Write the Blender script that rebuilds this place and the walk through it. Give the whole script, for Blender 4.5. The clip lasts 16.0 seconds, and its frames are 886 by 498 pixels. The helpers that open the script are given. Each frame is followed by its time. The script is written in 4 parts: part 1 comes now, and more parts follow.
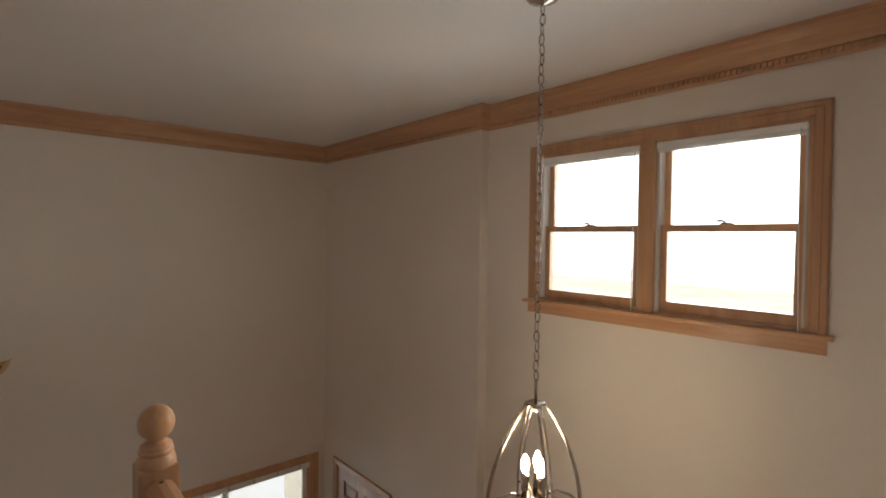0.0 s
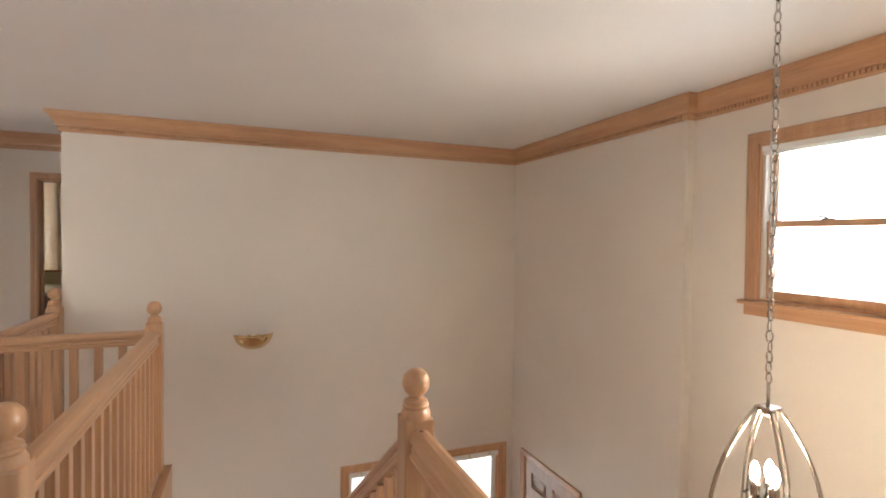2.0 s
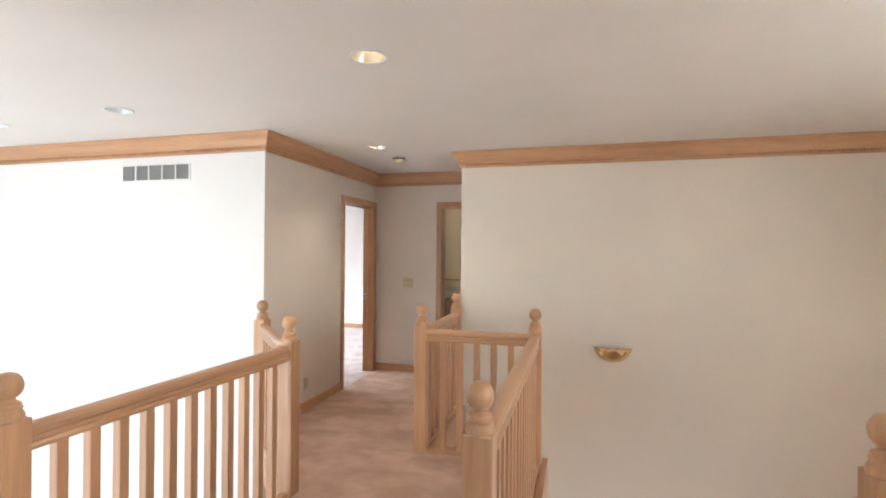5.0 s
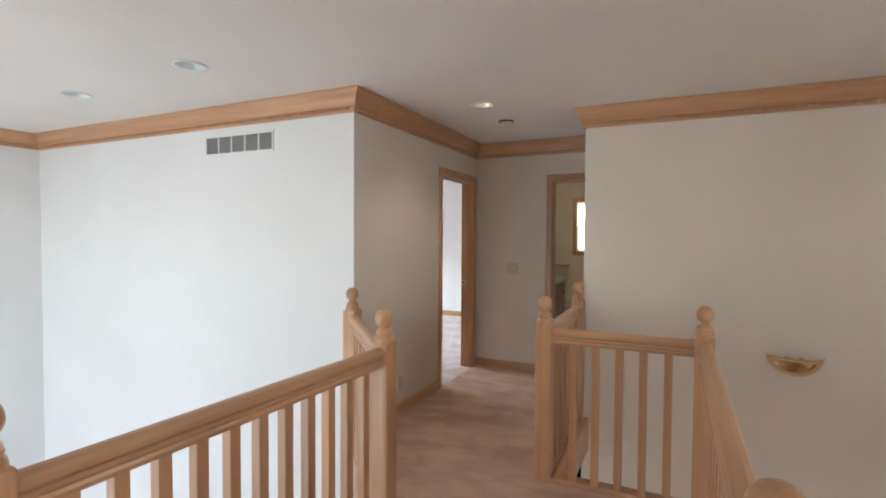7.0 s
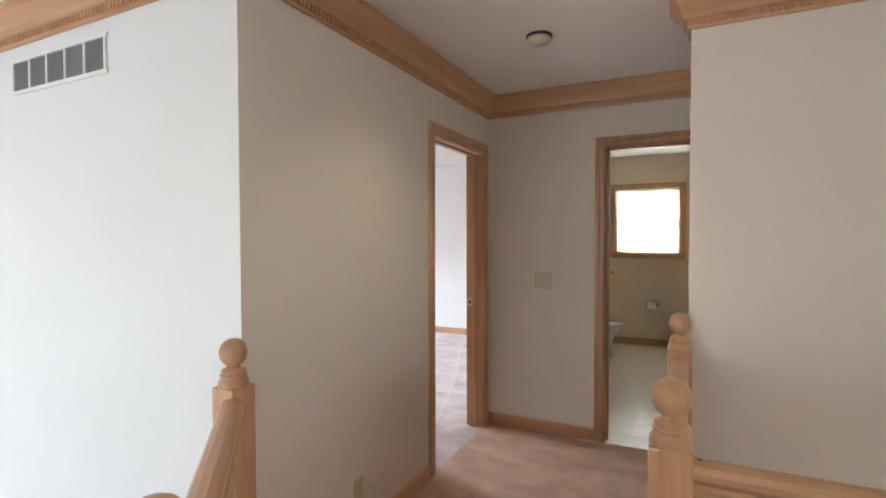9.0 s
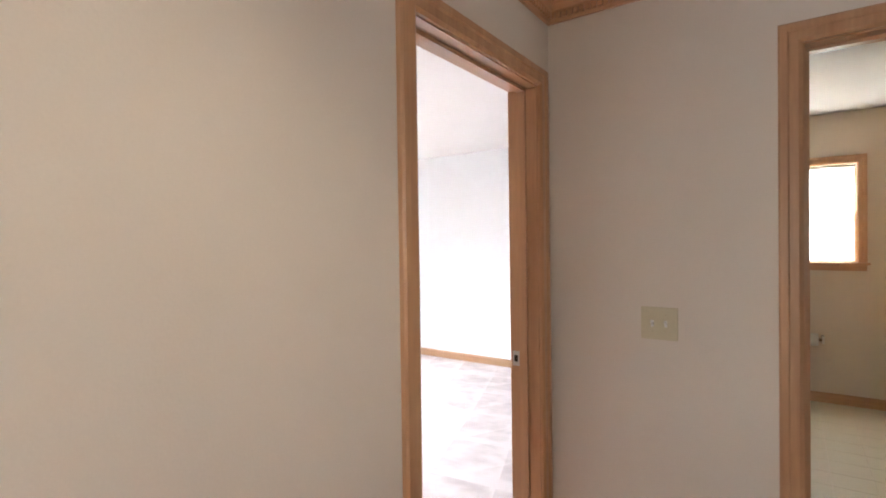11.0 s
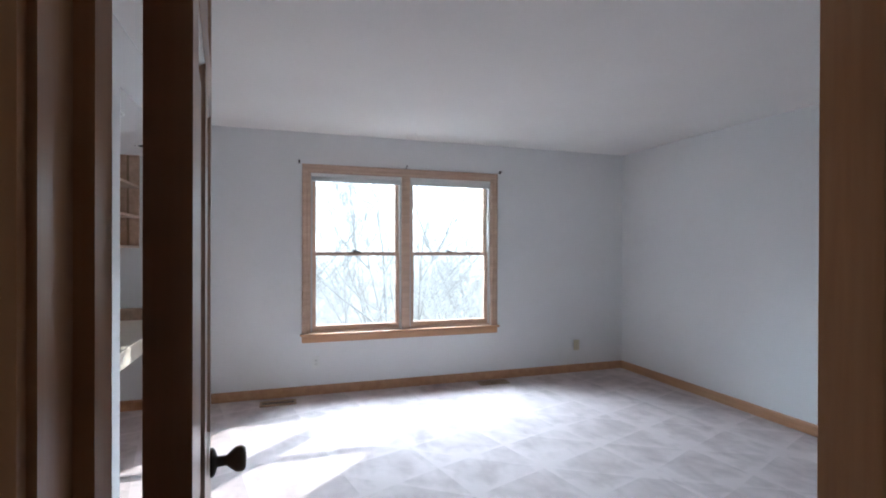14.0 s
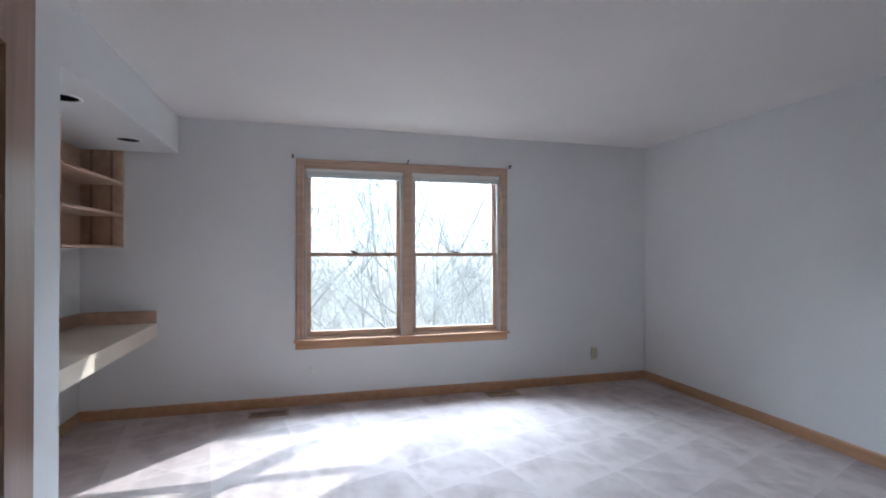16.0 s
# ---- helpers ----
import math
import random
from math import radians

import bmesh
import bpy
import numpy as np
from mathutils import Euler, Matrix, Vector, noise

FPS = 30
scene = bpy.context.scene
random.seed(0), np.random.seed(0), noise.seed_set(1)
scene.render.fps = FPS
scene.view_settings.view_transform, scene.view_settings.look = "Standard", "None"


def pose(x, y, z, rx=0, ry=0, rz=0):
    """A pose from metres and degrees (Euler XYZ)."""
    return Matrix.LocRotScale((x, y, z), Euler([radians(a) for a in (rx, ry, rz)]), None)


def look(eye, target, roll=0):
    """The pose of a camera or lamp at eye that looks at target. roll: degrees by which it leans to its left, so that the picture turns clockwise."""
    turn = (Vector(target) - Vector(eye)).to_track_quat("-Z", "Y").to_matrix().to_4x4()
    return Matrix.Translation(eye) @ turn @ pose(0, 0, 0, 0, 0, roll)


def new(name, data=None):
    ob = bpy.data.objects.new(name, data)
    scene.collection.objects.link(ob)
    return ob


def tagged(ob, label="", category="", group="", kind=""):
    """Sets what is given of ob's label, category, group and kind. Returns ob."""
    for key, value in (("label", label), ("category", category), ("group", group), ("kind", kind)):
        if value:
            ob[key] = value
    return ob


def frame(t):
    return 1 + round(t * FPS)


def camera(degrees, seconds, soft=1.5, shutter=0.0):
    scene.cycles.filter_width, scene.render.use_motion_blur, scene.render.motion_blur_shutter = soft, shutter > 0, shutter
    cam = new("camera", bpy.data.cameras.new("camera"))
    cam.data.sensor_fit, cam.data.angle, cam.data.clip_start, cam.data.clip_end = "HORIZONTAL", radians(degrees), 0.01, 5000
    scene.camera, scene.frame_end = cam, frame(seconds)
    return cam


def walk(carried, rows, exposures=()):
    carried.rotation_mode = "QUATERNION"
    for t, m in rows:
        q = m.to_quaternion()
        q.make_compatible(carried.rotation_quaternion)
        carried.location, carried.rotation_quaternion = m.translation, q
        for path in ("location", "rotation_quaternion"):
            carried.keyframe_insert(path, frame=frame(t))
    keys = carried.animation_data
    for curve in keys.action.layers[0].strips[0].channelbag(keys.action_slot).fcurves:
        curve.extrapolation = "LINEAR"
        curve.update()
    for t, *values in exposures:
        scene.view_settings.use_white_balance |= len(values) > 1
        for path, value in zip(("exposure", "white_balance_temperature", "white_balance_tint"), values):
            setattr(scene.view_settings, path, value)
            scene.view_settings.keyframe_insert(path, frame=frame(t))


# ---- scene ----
cam = camera(83.7, 16.0, soft=1.9)
PATH = [
    (0, (2.94, -5.783, 1.545), (4.253, -4.275, 1.506), 0.8),
    (0.5, (2.897, -5.782, 1.532), (4.119, -4.199, 1.498), 0.8),
    (1, (2.849, -5.788, 1.525), (3.954, -4.121, 1.489), 0.7),
    (1.5, (2.791, -5.794, 1.516), (3.734, -4.031, 1.477), 0.8),
    (2, (2.728, -5.808, 1.511), (3.457, -3.946, 1.47), 0.7),
    (2.5, (2.671, -5.814, 1.501), (3.171, -3.878, 1.459), 0.8),
    (3, (2.637, -5.826, 1.498), (2.927, -3.848, 1.461), 0.7),
    (3.5, (2.592, -5.831, 1.493), (2.694, -3.834, 1.473), 0.6),
    (4, (2.542, -5.839, 1.497), (2.437, -3.842, 1.496), 0.5),
    (4.5, (2.493, -5.847, 1.501), (2.177, -3.872, 1.511), 0.4),
    (5, (2.465, -5.822, 1.502), (1.937, -3.893, 1.51), 0.4),
    (7.5, (1.855, -4.835, 1.45), (0.993, -3.032, 1.39), 0.2),
    (8, (1.671, -4.424, 1.444), (0.804, -2.623, 1.387), 0.0),
    (10.5, (0.94, -2.28, 1.417), (-0.085, -0.563, 1.379), -0.5),
    (11, (0.823, -1.946, 1.416), (-0.329, -0.311, 1.388), -0.8),
    (11.5, (0.813, -1.599, 1.419), (-0.594, -0.177, 1.39), -0.8),
    (12, (0.789, -1.294, 1.406), (-0.832, -0.123, 1.391), 0.1),
    (12.5, (0.691, -1.094, 1.402), (-1.061, -0.129, 1.385), 0.1),
    (13, (0.548, -0.961, 1.397), (-1.274, -0.137, 1.383), 0.2),
    (13.5, (0.427, -0.855, 1.395), (-1.439, -0.134, 1.382), 0.2),
    (14, (0.322, -0.773, 1.389), (-1.577, -0.145, 1.382), 0.2),
    (14.5, (0.246, -0.699, 1.385), (-1.672, -0.134, 1.382), 0.3),
    (15, (0.195, -0.624, 1.367), (-1.728, -0.075, 1.37), 0.2),
    (15.5, (0.114, -0.55, 1.364), (-1.811, -0.01, 1.366), 0.1),
    (16, (0.049, -0.486, 1.358), (-1.878, 0.047, 1.365), 0.1),
]
walk(cam, [(t, look(e, g, r)) for t, e, g, r in PATH],
     exposures=[(0, 0.85, 7150, 11), (1.0, 1.2, 7050, 11), (2.0, 2.2, 6850, 10), (3.5, 2.86, 6650, 8), (5.0, 2.6, 6450, 6), (7.5, 1.9, 6350, 6), (8.2, 1.9, 6350, 6), (10.5, 2.58, 6450, 8),
                (11.5, 2.5, 6450, 8), (12.5, 1.85, 6050, 6), (13.0, 1.2, 5900, 5), (13.5, 0.75, 5800, 4), (14.0, 0.52, 5750, 4), (16.0, 0.3, 5750, 4)])

# ---- world, sun, large lights ----
SUN_DIR = Vector((0.66, -0.62, -0.60)).normalized()
world = bpy.data.worlds.new("world")
scene.world = world
world.use_nodes = True
wn = world.node_tree
sky = wn.nodes.new("ShaderNodeTexSky")
sky.sky_type = "NISHITA"
sky.sun_disc = False
sky.sun_elevation = math.asin(-SUN_DIR.z)
sky.sun_rotation = math.atan2(-SUN_DIR.x, -SUN_DIR.y)
wn.links.new(sky.outputs["Color"], wn.nodes["Background"].inputs["Color"])
wn.nodes["Background"].inputs["Strength"].default_value = 0.15


def lamp(name, kind, energy, colour, m, **settings):
    data = bpy.data.lights.new(name, kind)
    data.energy, data.color = energy, colour
    if kind == "AREA":
        data.shape = "RECTANGLE"
        data.size, data.size_y = settings["size"]
    elif kind == "SPOT":
        data.spot_size, data.spot_blend, data.shadow_soft_size = radians(settings["angle"]), 0.7, 0.04
    elif kind == "SUN":
        data.angle = radians(settings["angle"])
    else:
        data.shadow_soft_size = settings["size"]
    ob = new(name, data)
    ob.matrix_world = m
    return ob


lamp("sun", "SUN", 5.0, (1.0, 0.96, 0.91), look((-20, 20, 15), Vector((-20, 20, 15)) + SUN_DIR), angle=0.5)
lamp("sky_bedroom", "AREA", 850, (0.78, 0.89, 1.0), look((-6.4, 0.42, 3.5), (-2.2, 0.7, 0.6)), size=(3.0, 2.0))
lamp("sky_foyer_window", "AREA", 12, (0.93, 0.96, 1.0), look((5.66, -4.52, 1.63), (4.0, -4.52, 1.3)), size=(1.40, 0.88))
lamp("sky_patio_door", "AREA", 5, (0.9, 0.95, 1.0), look((4.42, -0.93, -1.7), (4.42, -3.0, -1.7)), size=(1.55, 1.8))
lamp("sky_great_room", "AREA", 27, (0.9, 0.95, 1.0), look((-1.9, -7.36, 0.0), (-2.6, -3.0, 0.1)), size=(3.2, 3.8))
# added fill from behind the landing, through an unseen, assumed opening
lamp("fill_landing", "AREA", 1, (0.95, 0.97, 1.0), look((1.6, -7.36, 1.4), (1.6, -3.0, 1.2)), size=(1.2, 1.2))
lamp("sky_bath_window", "AREA", 8, (0.97, 0.98, 1.0), look((0.88, 3.52, 1.6), (0.9, 1.0, 1.3)), size=(0.66, 0.8))
lamp("bulb_light", "POINT", 4.5, (1.0, 0.80, 0.56), Matrix.Translation((4.43, -4.617, 0.80)), size=0.03)
lamp("can_light", "SPOT", 4.0, (1.0, 0.84, 0.64), look((1.464, -3.571, 2.50), (1.464, -3.571, 0)), angle=110)
lamp("can_light", "SPOT", 4.0, (1.0, 0.84, 0.64), look((0.671, -1.594, 2.50), (0.671, -1.594, 0)), angle=110)


# ---- materials ----
def material(name, colour, rough=0.5, metal=0.0, vary=0.06, scale=3.0, grain=40.0, bump=0.02, stretch=(1, 1, 1), second=None, spec=0.5):
    """Base colour with two scales of variation and fine relief."""
    mat = bpy.data.materials.new(name)
    mat.use_nodes = True
    nt = mat.node_tree
    bsdf = nt.nodes["Principled BSDF"]
    bsdf.inputs["Roughness"].default_value = rough
    bsdf.inputs["Metallic"].default_value = metal
    bsdf.inputs["Specular IOR Level"].default_value = spec
    tc = nt.nodes.new("ShaderNodeTexCoord")
    mp = nt.nodes.new("ShaderNodeMapping")
    mp.inputs["Scale"].default_value = stretch
    nt.links.new(tc.outputs["Object"], mp.inputs["Vector"])
    big = nt.nodes.new("ShaderNodeTexNoise")
    big.inputs["Scale"].default_value = scale
    big.inputs["Detail"].default_value = 4
    fine = nt.nodes.new("ShaderNodeTexNoise")
    fine.inputs["Scale"].default_value = grain
    fine.inputs["Detail"].default_value = 5
    for n in (big, fine):
        nt.links.new(mp.outputs["Vector"], n.inputs["Vector"])
    add = nt.nodes.new("ShaderNodeMath")
    add.operation = "MULTIPLY_ADD"
    nt.links.new(fine.outputs["Fac"], add.inputs[0])
    add.inputs[1].default_value = 0.5
    nt.links.new(big.outputs["Fac"], add.inputs[2])
    ramp = nt.nodes.new("ShaderNodeValToRGB")
    dark = second or tuple(c * (1 - 2 * vary) for c in colour)
    ramp.color_ramp.elements[0].position, ramp.color_ramp.elements[1].position = 0.5, 1.0
    ramp.color_ramp.elements[0].color = (*dark, 1)
    ramp.color_ramp.elements[1].color = (*[min(1, c * (1 + vary)) for c in colour], 1)
    nt.links.new(add.outputs[0], ramp.inputs["Fac"])
    nt.links.new(ramp.outputs["Color"], bsdf.inputs["Base Color"])
    if bump:
        b = nt.nodes.new("ShaderNodeBump")
        b.inputs["Strength"].default_value = bump
        b.inputs["Distance"].default_value = 0.01
        nt.links.new(fine.outputs["Fac"], b.inputs["Height"])
        nt.links.new(b.outputs["Normal"], bsdf.inputs["Normal"])
    return mat


def wood(name, colour, dark, axis):
    """Oak with its grain along one axis, and a tone of its own for each piece."""
    s = [14, 14, 14]
    s[axis] = 0.9
    mat = material(name, colour, 0.3, 0, 0.05, 1.2, 7.0, 0.03, s, dark)
    nt = mat.node_tree
    bsdf = nt.nodes["Principled BSDF"]
    info = nt.nodes.new("ShaderNodeObjectInfo")
    hsv = nt.nodes.new("ShaderNodeHueSaturation")
    mr = nt.nodes.new("ShaderNodeMapRange")
    mr.inputs["To Min"].default_value, mr.inputs["To Max"].default_value = 0.88, 1.1
    nt.links.new(info.outputs["Random"], mr.inputs["Value"])
    nt.links.new(mr.outputs["Result"], hsv.inputs["Value"])
    src = bsdf.inputs["Base Color"].links[0].from_socket
    nt.links.new(src, hsv.inputs["Color"])
    nt.links.new(hsv.outputs["Color"], bsdf.inputs["Base Color"])
    return mat


def carpet_material(name, colour, dark, size=1.7, lo=0.66, hi=0.96, strokes=0.0):
    """Cut pile with crossing brushed tracks; strokes adds the sharp-edged lanes of a vacuum cleaner."""
    mat = material(name, colour, 0.95, 0, 0.05, 1.1, 300.0, 0.5, (1, 1, 1), dark, 0.1)
    nt = mat.node_tree
    tc = [n for n in nt.nodes if n.type == "TEX_COORD"][0]
    ramp = [n for n in nt.nodes if n.type == "VALTORGB"][0]
    tracks = []
    for turn, stretch in ((38, (1.1, 2.3, 1)), (-47, (1.0, 2.6, 1)), (10, (3.5, 3.5, 1))):
        mp = nt.nodes.new("ShaderNodeMapping")
        mp.inputs["Rotation"].default_value = (0, 0, radians(turn))
        mp.inputs["Scale"].default_value = stretch
        nz = nt.nodes.new("ShaderNodeTexNoise")
        nz.inputs["Scale"].default_value = size
        nz.inputs["Detail"].default_value = 2.5
        nz.inputs["Distortion"].default_value = 0.35
        nt.links.new(tc.outputs["Object"], mp.inputs["Vector"])
        nt.links.new(mp.outputs["Vector"], nz.inputs["Vector"])
        tracks.append(nz)
    top = nt.nodes.new("ShaderNodeMath")
    top.operation = "MAXIMUM"
    nt.links.new(tracks[0].outputs["Fac"], top.inputs[0])
    nt.links.new(tracks[1].outputs["Fac"], top.inputs[1])
    mean = nt.nodes.new("ShaderNodeMath")
    mean.operation = "MULTIPLY_ADD"
    nt.links.new(tracks[2].outputs["Fac"], mean.inputs[0])
    mean.inputs[1].default_value = 0.5
    nt.links.new(top.outputs[0], mean.inputs[2])
    total = mean.outputs[0]
    for turn, scale, amount in ((81, 0.55, 1.0), (-20, 0.8, 0.9), (34, 0.62, 0.6)) if strokes else ():
        mp = nt.nodes.new("ShaderNodeMapping")
        mp.inputs["Rotation"].default_value = (0, 0, radians(turn))
        wv = nt.nodes.new("ShaderNodeTexWave")
        wv.wave_profile = "SAW"
        wv.inputs["Scale"].default_value = scale
        wv.inputs["Distortion"].default_value = 2.6
        wv.inputs["Detail"].default_value = 1.0
        wv.inputs["Detail Scale"].default_value = 0.45
        nt.links.new(tc.outputs["Object"], mp.inputs["Vector"])
        nt.links.new(mp.outputs["Vector"], wv.inputs["Vector"])
        sharp = nt.nodes.new("ShaderNodeMath")
        sharp.operation = "POWER"
        nt.links.new(wv.outputs["Fac"], sharp.inputs[0])
        sharp.inputs[1].default_value = 8.0
        gate = nt.nodes.new("ShaderNodeMath")
        gate.operation = "MULTIPLY"
        nt.links.new(sharp.outputs[0], gate.inputs[0])
        nt.links.new(tracks[2].outputs["Fac"], gate.inputs[1])
        put = nt.nodes.new("ShaderNodeMath")
        put.operation = "MULTIPLY_ADD"
        nt.links.new(gate.outputs[0], put.inputs[0])
        put.inputs[1].default_value = strokes * amount
        nt.links.new(total, put.inputs[2])
        total = put.outputs[0]
    nt.links.new(total, ramp.inputs["Fac"])
    ramp.color_ramp.elements[0].position, ramp.color_ramp.elements[1].position = lo, hi
    return mat


def glow(name, colour, strength):
    mat = bpy.data.materials.new(name)
    mat.use_nodes = True
    bsdf = mat.node_tree.nodes["Principled BSDF"]
    bsdf.inputs["Base Color"].default_value = (*colour, 1)
    bsdf.inputs["Emission Color"].default_value = (*colour, 1)
    bsdf.inputs["Emission Strength"].default_value = strength
    return mat


def glass_material(name):
    mat = bpy.data.materials.new(name)
    mat.use_nodes = True
    nt = mat.node_tree
    nt.nodes.remove(nt.nodes["Principled BSDF"])
    tr = nt.nodes.new("ShaderNodeBsdfTransparent")
    tr.inputs["Color"].default_value = (0.96, 0.98, 0.98, 1)
    gl = nt.nodes.new("ShaderNodeBsdfGlossy")
    gl.inputs["Roughness"].default_value = 0.02
    mix = nt.nodes.new("ShaderNodeMixShader")
    fr = nt.nodes.new("ShaderNodeFresnel")
    fr.inputs["IOR"].default_value = 1.45
    nt.links.new(fr.outputs["Fac"], mix.inputs["Fac"])
    nt.links.new(tr.outputs[0], mix.inputs[1])
    nt.links.new(gl.outputs[0], mix.inputs[2])
    nt.links.new(mix.outputs[0], nt.nodes["Material Output"].inputs["Surface"])
    return mat


PAINT = material("cream_wall_paint", (0.74, 0.672, 0.60), 0.7, 0, 0.02, 1.5, 160, 0.05)
PAINT_WHITE = material("white_wall_paint", (0.79, 0.79, 0.79), 0.7, 0, 0.02, 1.5, 160, 0.05)
PAINT_BATH = material("beige_wall_paint", (0.70, 0.60, 0.48), 0.6, 0, 0.02, 1.5, 160, 0.05)
CEIL = material("ceiling_paint", (0.80, 0.77, 0.745), 0.85, 0, 0.02, 1.2, 120, 0.08)
OAK_X = wood("oak_along_x", (0.575, 0.338, 0.188), (0.455, 0.242, 0.13), 0)
OAK_Y = wood("oak_along_y", (0.575, 0.338, 0.188), (0.455, 0.242, 0.13), 1)
OAK_Z = wood("oak_upright", (0.575, 0.338, 0.188), (0.455, 0.242, 0.13), 2)
DOOR_OAK = wood("brown_oak_upright", (0.37, 0.21, 0.13), (0.27, 0.145, 0.088), 2)
PALE_X = wood("pale_oak_along_x", (0.66, 0.47, 0.35), (0.52, 0.35, 0.25), 0)
CARPET = carpet_material("rose_beige_carpet", (0.65, 0.45, 0.35), (0.52, 0.345, 0.26))
CARPET_BED = carpet_material("mauve_carpet", (0.62, 0.53, 0.515), (0.465, 0.385, 0.372), 2.1, 0.58, 1.25, 0.62)
TILE = material("cream_tile", (0.68, 0.60, 0.46), 0.3, 0, 0.04, 2.0, 60, 0.03)
LAMINATE = material("almond_laminate", (0.72, 0.63, 0.52), 0.35, 0, 0.03, 3, 80, 0.01)
BRASS = material("polished_brass", (0.74, 0.57, 0.33), 0.06, 1.0, 0.05, 4, 60, 0.005)
NICKEL = material("brushed_nickel", (0.44, 0.40, 0.35), 0.22, 1.0, 0.05, 6, 200, 0.02)
BRONZE = material("dark_bronze", (0.10, 0.085, 0.075), 0.3, 0.9, 0.1, 8, 90, 0.02)
STEEL = material("steel_plate", (0.65, 0.65, 0.65), 0.3, 1.0, 0.05, 8, 90, 0.02)
IVORY = material("ivory_plastic", (0.62, 0.56, 0.40), 0.4, 0, 0.03, 6, 90, 0.01)
WHITE = material("white_plastic", (0.80, 0.80, 0.78), 0.4, 0, 0.03, 6, 90, 0.01)
GREY = material("grey_vinyl_track", (0.55, 0.53, 0.51), 0.5, 0, 0.05, 6, 90, 0.02)
VENT = material("grey_grille", (0.30, 0.30, 0.30), 0.5, 0.2, 0.05, 6, 90, 0.02)
# near-black colour that stands in for shade inside gaps, slots and holes
GAP_SHADE = material("gap_shade_black", (0.02, 0.02, 0.02), 0.7, 0, 0.1, 6, 90, 0.0)
CHINA = material("white_porcelain", (0.82, 0.80, 0.76), 0.12, 0, 0.02, 4, 60, 0.0)
BARK = material("grey_bark", (0.74, 0.72, 0.70), 0.9, 0, 0.15, 5, 40, 0.3)
GROUND = material("leaf_litter", (0.34, 0.31, 0.26), 0.95, 0, 0.15, 0.4, 6, 0.3)
GLASS = glass_material("window_glass")
SHADE = bpy.data.materials.new("thin_white_shade_cloth")
SHADE.use_nodes = True
SHADE_BSDF = SHADE.node_tree.nodes["Principled BSDF"]
SHADE_BSDF.inputs["Base Color"].default_value = (0.9, 0.89, 0.86, 1)
SHADE_BSDF.inputs["Roughness"].default_value = 0.9
SHADE_THIN = SHADE.node_tree.nodes.new("ShaderNodeBsdfTranslucent")
SHADE_THIN.inputs["Color"].default_value = (0.95, 0.95, 0.93, 1)
SHADE_MIX = SHADE.node_tree.nodes.new("ShaderNodeMixShader")
SHADE_MIX.inputs["Fac"].default_value = 0.75
SHADE.node_tree.links.new(SHADE_BSDF.outputs[0], SHADE_MIX.inputs[1])
SHADE.node_tree.links.new(SHADE_THIN.outputs[0], SHADE_MIX.inputs[2])
SHADE.node_tree.links.new(SHADE_MIX.outputs[0], SHADE.node_tree.nodes["Material Output"].inputs["Surface"])
BULB = glow("lit_bulb", (1.0, 0.88, 0.70), 60.0)
CAN_BULB = glow("lit_can_bulb", (1.0, 0.92, 0.80), 1.6)
# reflector colours carry the light: lamp warmth when lit, bluish daylight when off
REFLECTOR = material("lit_tint_reflector", (0.74, 0.65, 0.52), 0.25, 0.6, 0.03, 6, 60, 0.0)
REFLECTOR_OFF = material("day_tint_reflector", (0.80, 0.86, 0.90), 0.35, 0.25, 0.03, 6, 60, 0.0)


# ---- mesh helpers ----
def box(bm, x0, x1, y0, y1, z0, z1, mi=0, bevel=0.0):
    v = [bm.verts.new((x, y, z)) for z in (z0, z1) for x, y in ((x0, y0), (x1, y0), (x1, y1), (x0, y1))]
    fs = [bm.faces.new([v[i] for i in q]) for q in ((3, 2, 1, 0), (4, 5, 6, 7), (0, 1, 5, 4), (1, 2, 6, 5), (2, 3, 7, 6), (3, 0, 4, 7))]
    for f in fs:
        f.material_index = mi
    if bevel:
        edges = list({e for f in fs for e in f.edges})
        bmesh.ops.bevel(bm, geom=edges, offset=bevel, segments=2, affect="EDGES", profile=0.6)
    return fs


def lathe(bm, profile, n=20, centre=(0, 0, 0), smooth=True, caps=True):
    """Turn (radius, height) pairs round the upright axis."""
    rings = []
    for r, z in profile:
        rings.append([bm.verts.new((centre[0] + r * math.cos(2 * math.pi * i / n), centre[1] + r * math.sin(2 * math.pi * i / n), centre[2] + z)) for i in range(n)])
    for a, b in zip(rings, rings[1:]):
        for i in range(n):
            f = bm.faces.new((a[i], a[(i + 1) % n], b[(i + 1) % n], b[i]))
            f.smooth = smooth
    for ring, rev in ((rings[0], True), (rings[-1], False)):
        if caps and profile[0 if rev else -1][0] > 0.0005:
            bm.faces.new(ring[::-1] if rev else ring)


